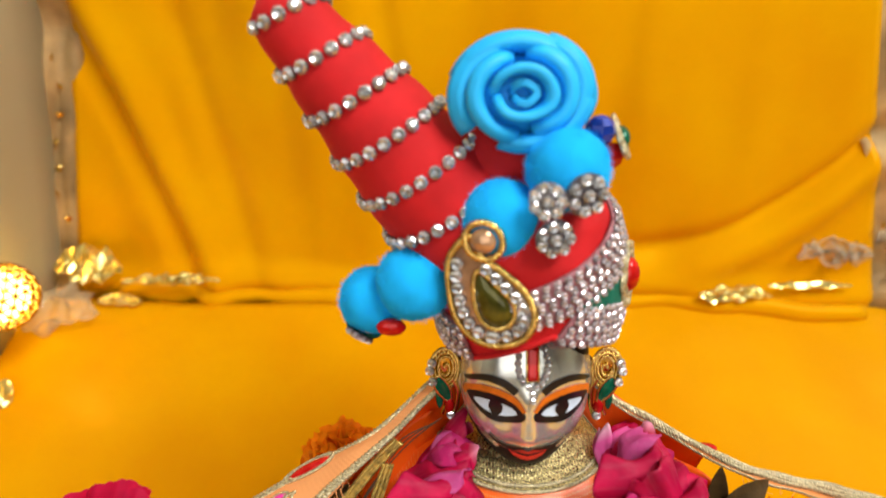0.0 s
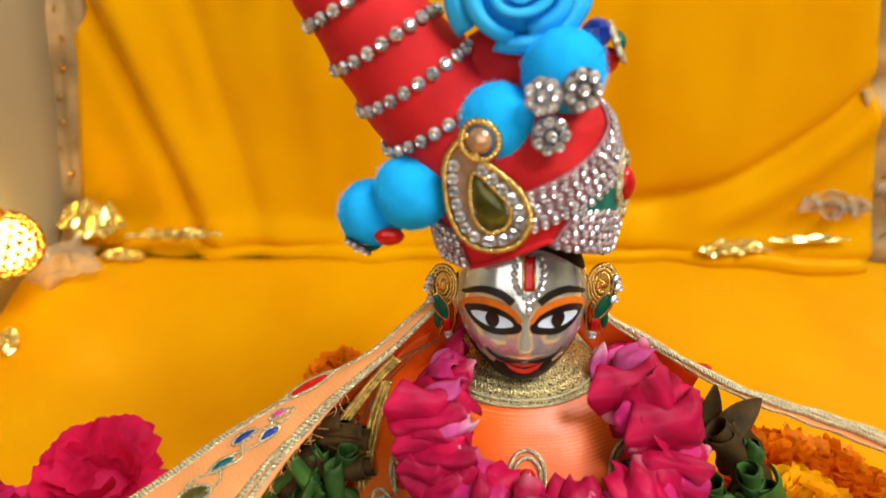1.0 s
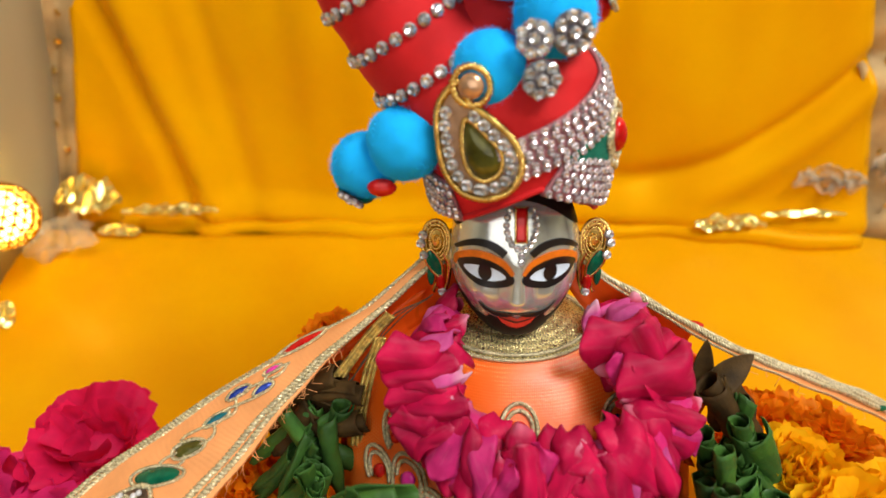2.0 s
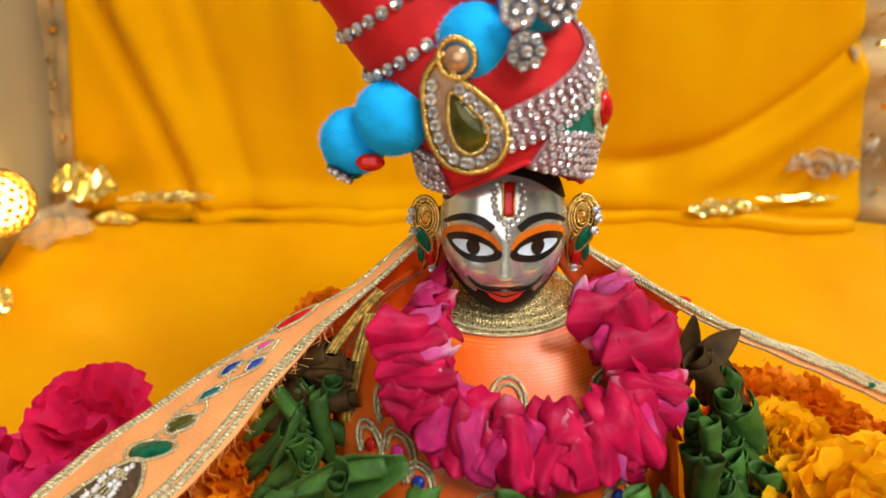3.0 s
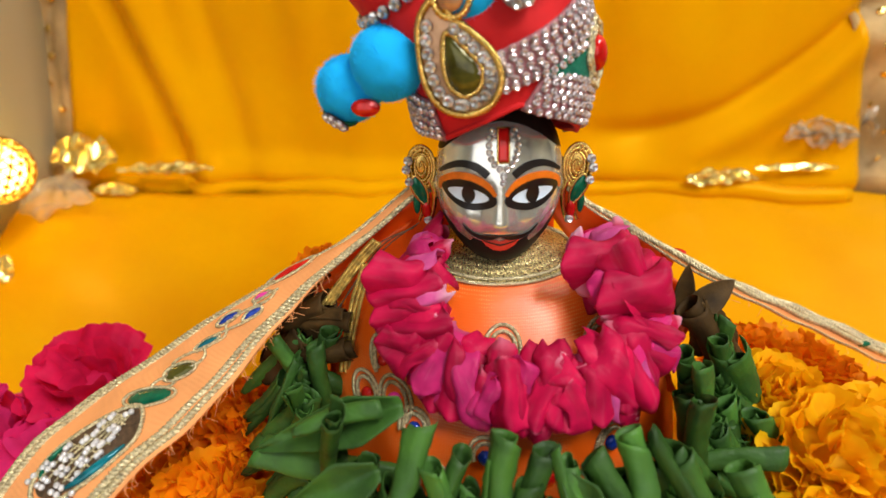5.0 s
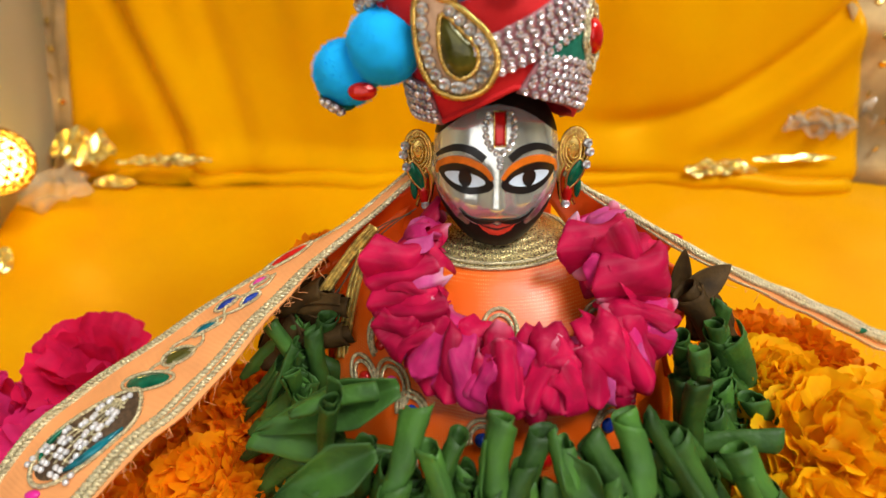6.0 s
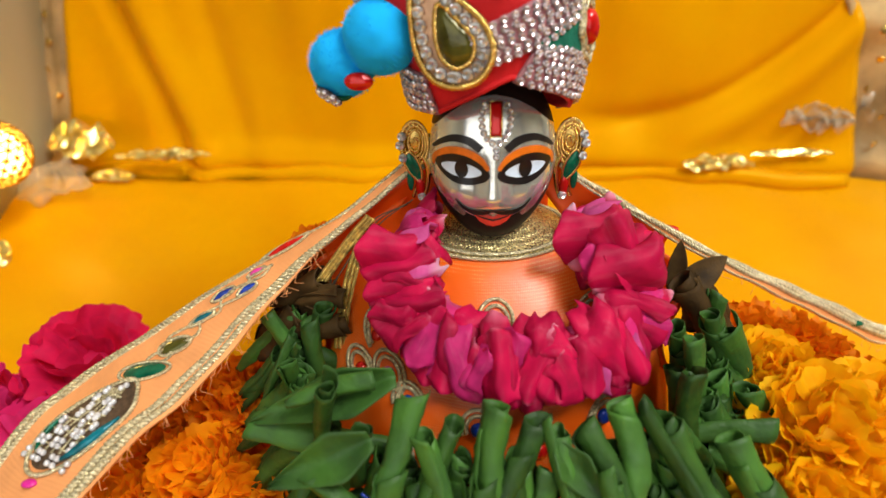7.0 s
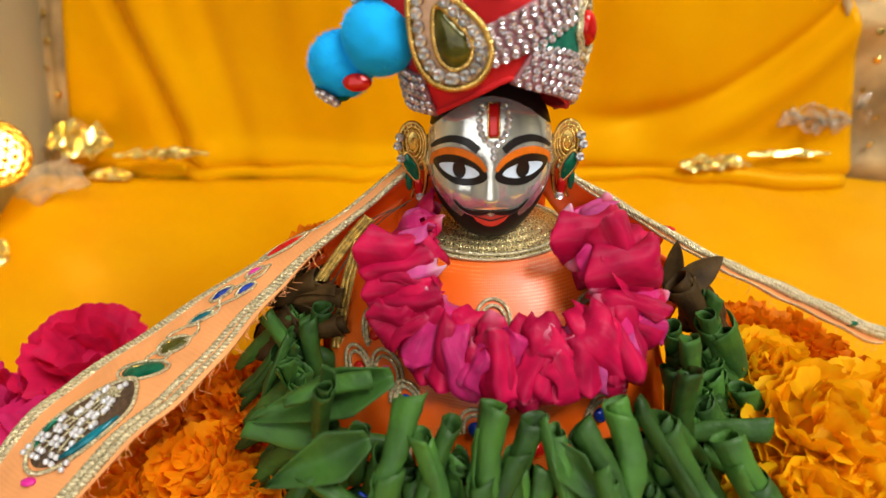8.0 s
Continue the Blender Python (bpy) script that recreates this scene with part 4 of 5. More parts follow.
for side in (-1, 1):
    bm = bmesh.new()
    shell(bm, lambda u, v: (side * (30 + 34 * u + 3 * math.sin(7 * v)), 2 - 14 * u - 8 * v + 2 * math.sin(9 * u + 4 * v), 88 - 20 * u - 42 * v), 16, 16, 0.8)
    part("sleeve", bm, VIVID, robe, "loose orange satin sleeve")

# ---- the shawl ----
shawl = thing("shawl", (0, 10, 60), "peach satin shawl with gold cord edges and jewelled tails", "shawl")


def strip(name, far, near, label, motif):
    far, near = smooth_line(far, 10), smooth_line(near, 10)
    n = min(len(far), len(near))

    def at(u, v):
        i = u * (n - 1)
        k = min(n - 2, int(i))
        f = i - k
        a, b = far[k].lerp(far[k + 1], f), near[k].lerp(near[k + 1], f)
        return a.lerp(b, v) + Vector((0, 0, 1.2 * math.sin(math.pi * v) * min(1, 3 * u) + 0.3 * math.sin(u * 40 + v * 5)))

    bm = bmesh.new()
    shell(bm, at, 90, 12, 0.9)
    tail = part(name, bm, PEACH, shawl, label)
    bm = bmesh.new()
    up = Vector((0, -0.3, 0.45))
    for v in ((0.0, 0.065) if motif else (0.10, 0.34, 0.58)):
        rope(bm, [at(u, v) + up for u in np.linspace(0, 1, 80)], (lambda t: 0.6 + 0.7 * t) if motif else (lambda t: 0.7 + 0.9 * t), 2.6)
    part("cord", bm, ZARI, tail, "twisted gold cord edge")
    bm = bmesh.new()
    for v in ((0.86, 0.935) if motif else (0.96,)):
        rope(bm, [at(u, v) + up for u in np.linspace(0, 1, 80)], (lambda t: 0.75 + 0.85 * t) if motif else 0.5, 2.8)
    part("cord", bm, ZARI, tail, "twisted gold cord edge")
    # frayed threads at the cut edge
    rnd = random.Random(3)
    bm = bmesh.new()
    for k in range(60 if motif else 14):
        p = at(rnd.uniform(0.35, 1.0), 1.0)
        tube(bm, [p, p + Vector((rnd.uniform(-1.5, 1.5), -rnd.uniform(0.5, 1.5), -rnd.uniform(0.5, 3))), p + Vector((rnd.uniform(-3, 3), -rnd.uniform(0.5, 2), -rnd.uniform(1, 5)))], 0.10, 4)
    tagged(part("fray", bm, PEACH, tail, "loose peach threads"), kind="stuff")
    return tail, at


left_far = [(-20, 8, 108), (-32, 2, 99.3), (-46.4, -8, 89.8), (-64.8, -11.5, 79.2), (-90.0, -18.5, 67.0), (-113.8, -28, 54.5), (-134.3, -40, 45), (-143.6, -52, 41.9), (-150.3, -64, 37.7), (-158, -80, 26)]
left_near = [(-19, 2, 100), (-30.4, -2, 96.3), (-43.5, -13, 88.3), (-54.2, -20, 82.0), (-65.4, -28, 73.3), (-74.9, -38, 65.6), (-85.4, -50, 55.9), (-95.3, -60, 49), (-106.8, -72, 43.7), (-122, -88, 32)]
tail, at = strip("tail", left_far, left_near, "wide peach tail with beaded paisley", True)


def on(u, v, lift=0.8):
    p = at(u, v)
    n = (at(min(1, u + 0.02), v) - at(max(0, u - 0.02), v)).cross(at(u, min(1, v + 0.05)) - at(u, max(0, v - 0.05))).normalized()
    n = n if n.z > 0 else -n
    return p + n * lift, n


def gem_drop(u, v, lu, lv, gem, name="stone"):
    """A pointed stone lying along the strip, in a setting of gold cord."""
    line = []
    for a in np.linspace(0, 6.2832, 21)[:-1]:
        r = 1 - 0.25 * math.cos(a)
        line.append(on(u + lu * math.cos(a), v + lv * math.sin(a) * r, 0.9)[0])
    mid = sum(line, Vector()) / len(line)
    n = on(u, v)[1]
    bm = bmesh.new()
    grid(bm, lambda s, t: mid + (line[int(s * 20) % 20] - mid) * t + n * 1.2 * (1 - t * t), 20, 3, True)
    part(name, bm, gem, tail, "", False)
    bm = bmesh.new()
    rope(bm, [mid + (p - mid) * 1.20 for p in line], 0.6, 1.7, 2, True)
    part("cord_ring", bm, ZARI, tail)


for u, v, lu, lv, gem in ((0.365, 0.08, 0.032, 0.17, RUBY), (0.44, 0.40, 0.013, 0.06, MAGENTA), (0.497, 0.34, 0.016, 0.07, SAPPHIRE), (0.485, 0.58, 0.016, 0.06, SAPPHIRE),
                          (0.562, 0.47, 0.018, 0.06, TEAL), (0.628, 0.52, 0.018, 0.09, OLIVE), (0.695, 0.50, 0.027, 0.15, EMERALD)):
    gem_drop(u, v, lu, lv, gem)
bm = bmesh.new()
rope(bm, [on(u, 0.48 + 0.10 * math.sin(u * 60), 0.9)[0] for u in np.linspace(0.42, 0.665, 40)], 0.55, 1.7)
rope(bm, [on(u, 0.52 - 0.10 * math.sin(u * 60), 0.9)[0] for u in np.linspace(0.42, 0.665, 40)], 0.55, 1.7)
part("cord_vine", bm, ZARI, tail, "winding gold cord")
# the beaded paisley, its point towards the neck
U0, V0, LU, LV = 0.832, 0.49, 0.105, 0.32


def drop_uv(a, r):
    wide = 0.42 + 0.58 * (0.5 + 0.5 * math.cos(a - 0.3))
    return U0 + LU * r * math.cos(a), V0 + LV * r * math.sin(a) * wide


edge = [on(*drop_uv(a, 1.0), 0.8)[0] for a in np.linspace(0, 6.2832, 61)[:-1]]
bm = bmesh.new()
grid(bm, lambda s, t: on(*drop_uv(6.2832 * s, t), 0.8)[0], 60, 6, True)
paisley = part("paisley", bm, BROWN, tail, "brown paisley patch with white beads")
bm = bmesh.new()
rope(bm, [on(*drop_uv(a, 1.07), 0.9)[0] for a in np.linspace(0, 6.2832, 61)[:-1]], 0.8, 2.0, 2, True)
part("cord_ring", bm, ZARI, paisley)
bm = bmesh.new()
for k in range(-2, 3):
    rope(bm, [on(U0 + LU * s, V0 + LV * 0.26 * k * (0.55 + 0.4 * s), 1.1)[0] for s in np.linspace(-0.75, 0.8, 16)], 0.4, 1.4)
for s in np.linspace(-0.6, 0.7, 6):
    w = LV * (0.5 + 0.3 * s) * 0.85
    rope(bm, [on(U0 + LU * (s + 0.1 * v), V0 + w * v, 1.1)[0] for v in np.linspace(-1, 1, 10)], 0.4, 1.4)
part("lattice", bm, ZARI, paisley, "gold thread lattice")
bead = bmesh.new()
ball(bead, (0, 0, 0), 1.0, 8, 6)
BEAD = mesh_of("bead", bead, mat("white_bead", (0.88, 0.86, 0.88), 0.15, 0.35, 0.2, 500, 0.05, 900, per_object=0.15))
rnd = random.Random(8)
for i in range(9):
    s = -0.82 + 0.21 * i
    w = LV * (0.52 + 0.36 * s)
    n = max(2, int(6 + 4 * s))
    for k in range(n):
        v = -0.9 + 1.8 * (k + 0.5) / n
        if (i + k) % 3 and rnd.random() < 0.85:
            for q in (-0.03, 0.03):
                piece("bead", BEAD, paisley, Matrix.Translation(on(U0 + LU * (s + 0.1 * v + q * 1.4), V0 + w * v + rnd.uniform(-0.01, 0.01), 1.5)[0] * MM))
bm = bmesh.new()
tube(bm, [on(*drop_uv(a, 0.93), 1.2)[0] for a in np.linspace(0.35, 1.55, 14)], lambda t: 0.4 + 1.3 * math.sin(math.pi * t), 6)
part("stone", bm, TEAL, paisley, "teal glass crescent")
bm = bmesh.new()
tube(bm, [on(*drop_uv(a, 0.93), 1.2)[0] for a in np.linspace(-1.5, -0.6, 14)], lambda t: 0.3 + 0.7 * math.sin(math.pi * t), 6)
part("stone", bm, EMERALD, paisley, "green glass crescent")
bm = bmesh.new()
ball(bm, on(0.955, 0.5, 1.0)[0], 1.6, 10, 6, (1.5, 1, 0.6))
part("stone", bm, MAGENTA, tail, "small magenta stone")

right_far = [(20.0, 8.0, 106.0), (28.7, -1.0, 97.2), (41.3, -3.0, 89.7), (56.2, -5.0, 80.8), (72.2, -5.0, 71.2), (85.0, -1.0, 63.0), (98.9, 4.0, 54.4), (114.2, 10.0, 45.3), (130.6, 16.0, 35.1), (146.4, 20.0, 26.1), (163.3, 24.0, 15.7), (178, 28, 8)]
right_near = [(19.0, 4.0, 100.0), (28.5, -3.0, 94.6), (41.2, -5.0, 86.7), (56.1, -7.0, 77.5), (71.8, -8.0, 67.8), (84.3, -5.0, 59.0), (98.4, 0.0, 49.3), (113.5, 5.0, 38.8), (129.4, 10.0, 28.4), (145.5, 14.0, 18.2), (162.6, 18.0, 6.9), (172, 20, 4)]
right_near = [Vector(p).lerp(Vector(q), 0.28) for p, q in zip(right_near, right_far)]
strip("tail", right_far, right_near, "narrow peach tail seen along its gold cord edge", False)
for x, y, z, size, gem, label in ((60.5, -4.5, 77.6, 3.2, RUBY, "dark red stone"), (154.0, 19.0, 19.3, 2.6, EMERALD, "small green stone")):
    bm = bmesh.new()
    ball(bm, (x, y, z), size, 12, 8, (1.4, 0.6, 0.55))
    part("stone", bm, gem, shawl, label, False)
# the back of the shawl over the shoulders
for side in (-1, 1):
    bm = bmesh.new()
    rows = [(20, 9, 104), (30, 5, 95), (47, -4, 86), (60, -9, 76)] if side < 0 else [(20, 9, 104), (30, 2, 95.5), (45, -3, 86.5), (62, -4, 75.5)]
    top = smooth_line([(side * x, y, z) for x, y, z in rows], 8)
    shell(bm, lambda u, v: top[min(len(top) - 1, int(u * (len(top) - 1)))] + Vector((-side * 5 * v, 5 * v * (1 - v), -(10 + 14 * u) * v)), len(top) - 1, 6, 0.8)
    part("lining", bm, VIVID, shawl, "deep orange satin lining")
bm = bmesh.new()
shell(bm, lambda u, v: (-22 + 44 * u, 14 + 6 * math.sin(math.pi * u) + 4 * v, 104 - 30 * v + 2 * math.sin(math.pi * u)), 20, 8, 0.9)
part("neck_fold", bm, VIVID, shawl, "orange satin behind the neck")

for k in range(3):
    bm = bmesh.new()
    rope(bm, smooth_line([(-40 - 0.9 * k, -12, 86.5 + 0.6 * k), (-46 - 1.1 * k, -13, 80 + 0.5 * k), (-52 - 1.3 * k, -15, 73), (-58 - 1.5 * k, -17, 65)], 8), 0.65 if k == 1 else 0.9, 1.5)
    part("cord", bm, DARKGOLD, robe, "gold cord falling from the shoulder")
bm = bmesh.new()
for k in range(3):
    tube(bm, smooth_line([(-27 - k, -4, 90 - k), (-38 - 2 * k, -10, 84), (-50, -16 - k, 72), (-56 - k, -20, 62)], 6), 0.22, 5)
part("thread", bm, BROWN, robe, "thin dark threads at the shoulder")

# ---- marigolds ----
def fan_petal(name, length, width, curl, frill, seed, material, cup=0.0, nu=10, nv=7):
    """A petal that grows along z from its foot, x across."""
    bm = bmesh.new()

    def at(u, v):
        s = 2 * u - 1
        w = width * (0.22 + 0.78 * math.sin(min(1.0, v * 1.15) * 1.5708)) * 0.5
        z = length * v * (1 - 0.16 * s * s) + frill * 0.6 * noise.noise(Vector((s * 3, seed, 1))) * v
        y = curl * v * v + cup * s * s * v + frill * noise.noise(Vector((s * 2.4, v * 1.5, seed))) * v
        return (w * s, y, z)

    grid(bm, at, nu, nv)
    return mesh_of(name, bm, material)


def flower_head(name, c, r, meshes, core_material, label, category, group, count, seed, face=(0, -0.5, 0.85), sink=0.45, low=-0.35):
    f = thing(name, (c[0], c[1], c[2] - r * 0.8), label, category, group)
    bm = bmesh.new()
    ball(bm, c, r * 0.58, 16, 10)
    part("core", bm, core_material, f)
    rnd = random.Random(seed)
    axis = Vector(face).normalized()
    q = axis.to_track_quat("Z", "Y")
    for k in range(count):
        z = 1 - (1 - low) * (k + 0.5) / count
        a = 2.39996 * k + rnd.uniform(-0.25, 0.25)
        s = (1 - z * z) ** 0.5
        d = q @ Vector((s * math.cos(a), s * math.sin(a), z))
        spread = (d + axis * 0.35 + Vector((rnd.uniform(-0.35, 0.35), rnd.uniform(-0.35, 0.35), rnd.uniform(-0.35, 0.35)))).normalized()
        across = axis.cross(d)
        if across.length < 0.05:
            across = Vector((1, 0, 0))
        m = turned(Vector(c) + d * r * sink, spread, across + Vector((rnd.uniform(-0.5, 0.5), rnd.uniform(-0.5, 0.5), rnd.uniform(-0.5, 0.5))))
        piece("petal", meshes[k % len(meshes)], f, m @ Matrix.Scale(rnd.uniform(0.85, 1.15), 4))
    return f


MARI = [fan_petal("petal", 13.0, 12.5, c, 3.0, s, MARIGOLD, cup) for s, c, cup in ((1.0, 2.0, 1.5), (4.4, -2.0, -1.0), (7.9, 1.0, 2.5), (12.1, -3.0, 1.0))]
MARM = [fan_petal("petal", 12.0, 11.5, c, 3.0, s, MARIMID, cup) for s, c, cup in ((1.5, 2.0, 1.5), (4.9, -2.0, -1.0), (8.4, 1.0, 2.5))]
MARD = [fan_petal("petal", 11, 10, c, 4.0, s, MARIDARK, cup) for s, c, cup in ((2.0, 2.0, 1.5), (5.4, -2.0, -1.0), (8.9, 1.0, 2.5))]
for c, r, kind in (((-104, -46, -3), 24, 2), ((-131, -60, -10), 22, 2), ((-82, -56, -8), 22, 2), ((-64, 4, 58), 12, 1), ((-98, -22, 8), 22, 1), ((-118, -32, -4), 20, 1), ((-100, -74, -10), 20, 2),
                   ((101, -50, 27), 25, 0), ((124, -46, 24), 25, 0), ((92, -72, 13), 24, 0), ((116, -76, 14), 24, 0), ((94, -28, 27), 18, 0), ((98, -4, 23), 21, 1), ((118, -6, 18), 21, 1),
                   ((140, -64, 10), 24, 0), ((108, -48, -6), 24, 0), ((100, -6, -6), 20, 1), ((140, -28, 4), 24, 0), ((146, -2, -4), 22, 1)):
    flower_head("marigold_flower", c, r, (MARI, MARD, MARM)[kind], (MARIGOLD, MARIDARK, MARIMID)[kind], ("bright yellow marigold head with ruffled petals", "marigold head with the shade of the shawl put into its deep orange", "golden orange marigold head with ruffled petals")[kind],
                "flower", "marigolds beside the idol", 100, int(abs(c[0]) * 3 + abs(c[1])))
for c, r, kind in (((-175, 5, 0), 27, CARNATION), ((-212, -14, -8), 26, PINKCARN), ((-176, -24, -12), 18, PINKCARN)):
    heads = [fan_petal("petal", 22, 23, q, 4.5, s, kind, cup, 14, 8) for s, q, cup in ((3.0, 3.0, 2.5), (6.4, -3.0, -2.0), (9.9, 2.0, 4.0))]
    flower_head("pink_flower", c, r, heads, kind, "crimson flower with lobed petals lying on the satin" if kind is CARNATION else "bright pink flower with lobed petals lying on the satin", "flower", "pink flowers on the cloth", 22, int(-c[0]), (0.1, -0.35, 0.9), 0.3, -0.2)

# ---- the rose petal garland ----
garland = thing("rose_petal_garland", (5, -40, 60), "garland of threaded magenta rose petals on the robe", "garland")
path = smooth_line([(-28, -8, 80), (-29, -20, 83), (-30, -31, 83), (-28, -39, 73), (-25, -44, 63), (-13, -49, 60.5), (1, -55, 60.5), (15, -57, 61), (30, -53, 61.5), (42, -46, 66), (42, -38, 73), (40, -30, 82), (37, -24, 83), (31, -17, 81), (28, -10, 78)], 10)
PETALS = []


def rose_petal(length, width, fold, pleat, curl, seed, material):
    """A rose petal folded over the thread: x along the thread, y outwards, z across, with pleats along z."""
    bm = bmesh.new()

    def at(u, v):
        s, t = 2 * u - 1, 2 * v - 1
        end = abs(t) ** 1.6
        w = width * (0.62 + 0.50 * end) * (1 - 0.55 * max(0.0, abs(t) - 0.72) / 0.28)
        a = fold * s
        x = 0.5 * w * math.sin(a) / math.sin(min(1.5, fold)) + 0.9 * noise.noise(Vector((t * 1.3, seed, 2)))
        tent = 1 - abs(s + 0.25 * math.sin(seed)) ** 1.6
        y = 0.40 * w * tent + 5.5 * (1 - t * t) - 5.0
        wave = (s * 0.9 + 0.3 * t + seed) % 1.0
        y += pleat * (2.2 * abs(2 * wave - 1) - 1.1) * (0.45 + 0.7 * end) + 1.0 * noise.noise(Vector((s * 1.4, t * 1.8, seed)))
        y += curl * max(0.0, abs(t) - 0.6) ** 2 * 12 * (1 if t * math.sin(seed) > -0.3 else -0.6)
        z = 0.5 * length * t * (1 - 0.10 * s * s * abs(t)) + 0.8 * math.sin(3 * s + seed) * end
        return (x, y, z)

    shell(bm, at, 20, 18, 0.2)
    return mesh_of("petal", bm, material)


for n, (length, width, fold, pleat, curl, kind) in enumerate(((26, 13, 1.3, 0.45, 1.4, ROSE), (23, 16, 1.1, 0.7, 2.6, PINKROSE), (28, 11, 1.4, 0.4, 0.8, ROSE), (22, 17, 0.9, 0.9, 3.0, ROSE), (25, 13, 1.35, 0.7, 1.2, PINKROSE), (27, 14, 1.0, 0.8, 2.2, ROSE), (22, 18, 1.2, 0.5, 3.2, ROSE), (24, 12, 1.2, 0.9, 2.0, PALEROSE), (27, 9, 1.3, 0.7, 1.4, PALEROSE))):
    PETALS.append(rose_petal(length, width, fold, pleat, curl, 2.7 * n + 1, kind))
bm = bmesh.new()
tube(bm, path, 0.4, 6)
part("thread", bm, ROSE, garland)
rnd = random.Random(11)
run = even(path, 1.5)
for k, (p, d) in enumerate(run):
    out = Vector((p.x * 0.012, -1.0, 0.45))
    out = (out - d * out.dot(d)).normalized()
    side = d.cross(out)
    clump = math.sin(k * 0.62)
    lean = 0.30 * clump + rnd.uniform(-0.38, 0.38)
    across = side + d * lean + out * rnd.uniform(-0.28, 0.28)
    turn = d + out * rnd.uniform(-0.75, 0.75) - side * lean
    m = turned(p + out * rnd.uniform(-2.5, 2.0) + side * rnd.uniform(-3.0, 3.0), across * rnd.choice((-1, 1)), turn)
    if (m.to_3x3() @ Vector((0, 1, 0))).dot(out) < 0:
        m = m @ pose(0, 0, 0, 0, 0, 180)
    piece("petal", PETALS[rnd.choice((0, 1, 2, 3, 4, 5, 6, 0, 2, 5, 7, 8))], garland, m @ Matrix.Scale(rnd.uniform(0.66, 1.08), 4))
# three broad petals that lie open at the shoulder
for x, y, z, size, lean, turn in ((30, -27, 88, 1.1, 85, 1), (41, -35, 81, 1.2, 80, 1), (38, -31, 86, 1.1, -30, 0), (-30, -33, 82, 1.1, 70, 0), (-31, -33, 86, 1.0, 100, 1)):
    out = Vector((0.1, -1, 0.55)).normalized()
    across = Vector((math.sin(radians(lean)), 0.1, math.cos(radians(lean))))
    m = turned((x, y, z), across, across.cross(out) * -1)
    if (m.to_3x3() @ Vector((0, 1, 0))).dot(out) < 0:
        m = m @ pose(0, 0, 0, 0, 0, 180)
    piece("petal", PETALS[(3, 6, 5)[turn]], garland, m @ Matrix.Scale(size, 4))

# ---- the garland of rolled leaves ----
leaves = thing("leaf_garland", (0, -60, 20), "garland of tightly rolled green leaves round the robe", "garland")


def rolled_leaf(name, length, r0, r1, turns, seed, material, lap=0.0, flat=1.0):
    """A leaf rolled into a tube; z runs along it, its top open."""
    bm = bmesh.new()

    def at(u, v):
        a = 6.2832 * turns * u + 0.4 * seed
        r = 0.84 * (r0 + (r1 - r0) * v) * (0.55 + 0.45 * u) * (1 + 0.05 * math.sin(3 * a + seed))
        r *= 1 - 0.55 * max(0.0, 0.25 - v) / 0.25
        z = -length + length * v * (1 - 0.10 * math.sin(6.2832 * u + seed)) + lap * u * v
        bend = 0.06 * length * math.sin(math.pi * v)
        rib = 0.10 * math.sin(z * 1.4 + 5 * a) + 0.55 * noise.noise(Vector((math.cos(a) * 1.3, math.sin(a) * 1.3 + seed, z * 0.16))) + 0.25 * noise.noise(Vector((math.cos(a) * 3, math.sin(a) * 3, z * 0.5 + seed)))
        return ((r + rib) * math.cos(a) * (1 + 0.5 * (1 - flat)) + bend, (r + rib) * math.sin(a) * flat + 0.4 * noise.noise(Vector((z * 0.15, a, seed))), z)

    shell(bm, at, 34, 16, 0.22)
    return mesh_of(name, bm, material)


ROLLS = [rolled_leaf("rolled_leaf", l, a, b, t, s, LEAF, lap, (1.0, 0.8, 0.9, 0.72, 0.85)[s]) for s, (l, a, b, t, lap) in enumerate(((28, 3.8, 4.6, 1.7, 0), (33, 3.4, 5.0, 1.5, 4), (25, 4.2, 5.2, 2.1, -3), (31, 3.0, 4.4, 1.4, 5), (27, 3.4, 4.9, 1.8, 5)))]
DARK = [rolled_leaf("rolled_leaf", l, a, b, t, s + 9, DRYLEAF, lap) for s, (l, a, b, t, lap) in enumerate(((24, 4.4, 6.2, 1.6, 2), (20, 5, 6.0, 1.4, -3)))]
UPV, RIGHT, NEAR = Vector((0, 0.5, 0.866)), Vector((1, 0, 0)), Vector((0, -0.866, 0.5))
bm = bmesh.new()
base = [(-66, -10, 58), (-70, -24, 44), (-64, -42, 34), (-52, -62, 30), (-30, -74, 32), (0, -78, 34), (30, -74, 32), (52, -64, 32), (66, -50, 34), (74, -34, 40), (72, -18, 56)]
tube(bm, smooth_line(base, 8), 2.2, 6)
part("thread", bm, DRYLEAF, leaves)


def roll(x, y, z, tilt, near, k, size=1.0, dark=False, spin=0.0):
    way = UPV * math.cos(radians(tilt)) + RIGHT * math.sin(radians(tilt)) + NEAR * (near - 0.25 if y < -60 else near)
    me = (DARK if dark else ROLLS)[k % (2 if dark else 5)]
    piece("rolled_leaf", me, leaves, turned((x, y, z), way, Vector((1, 0.2, 0))) @ pose(0, 0, 0, 0, 0, spin) @ Matrix.Scale(size, 4))


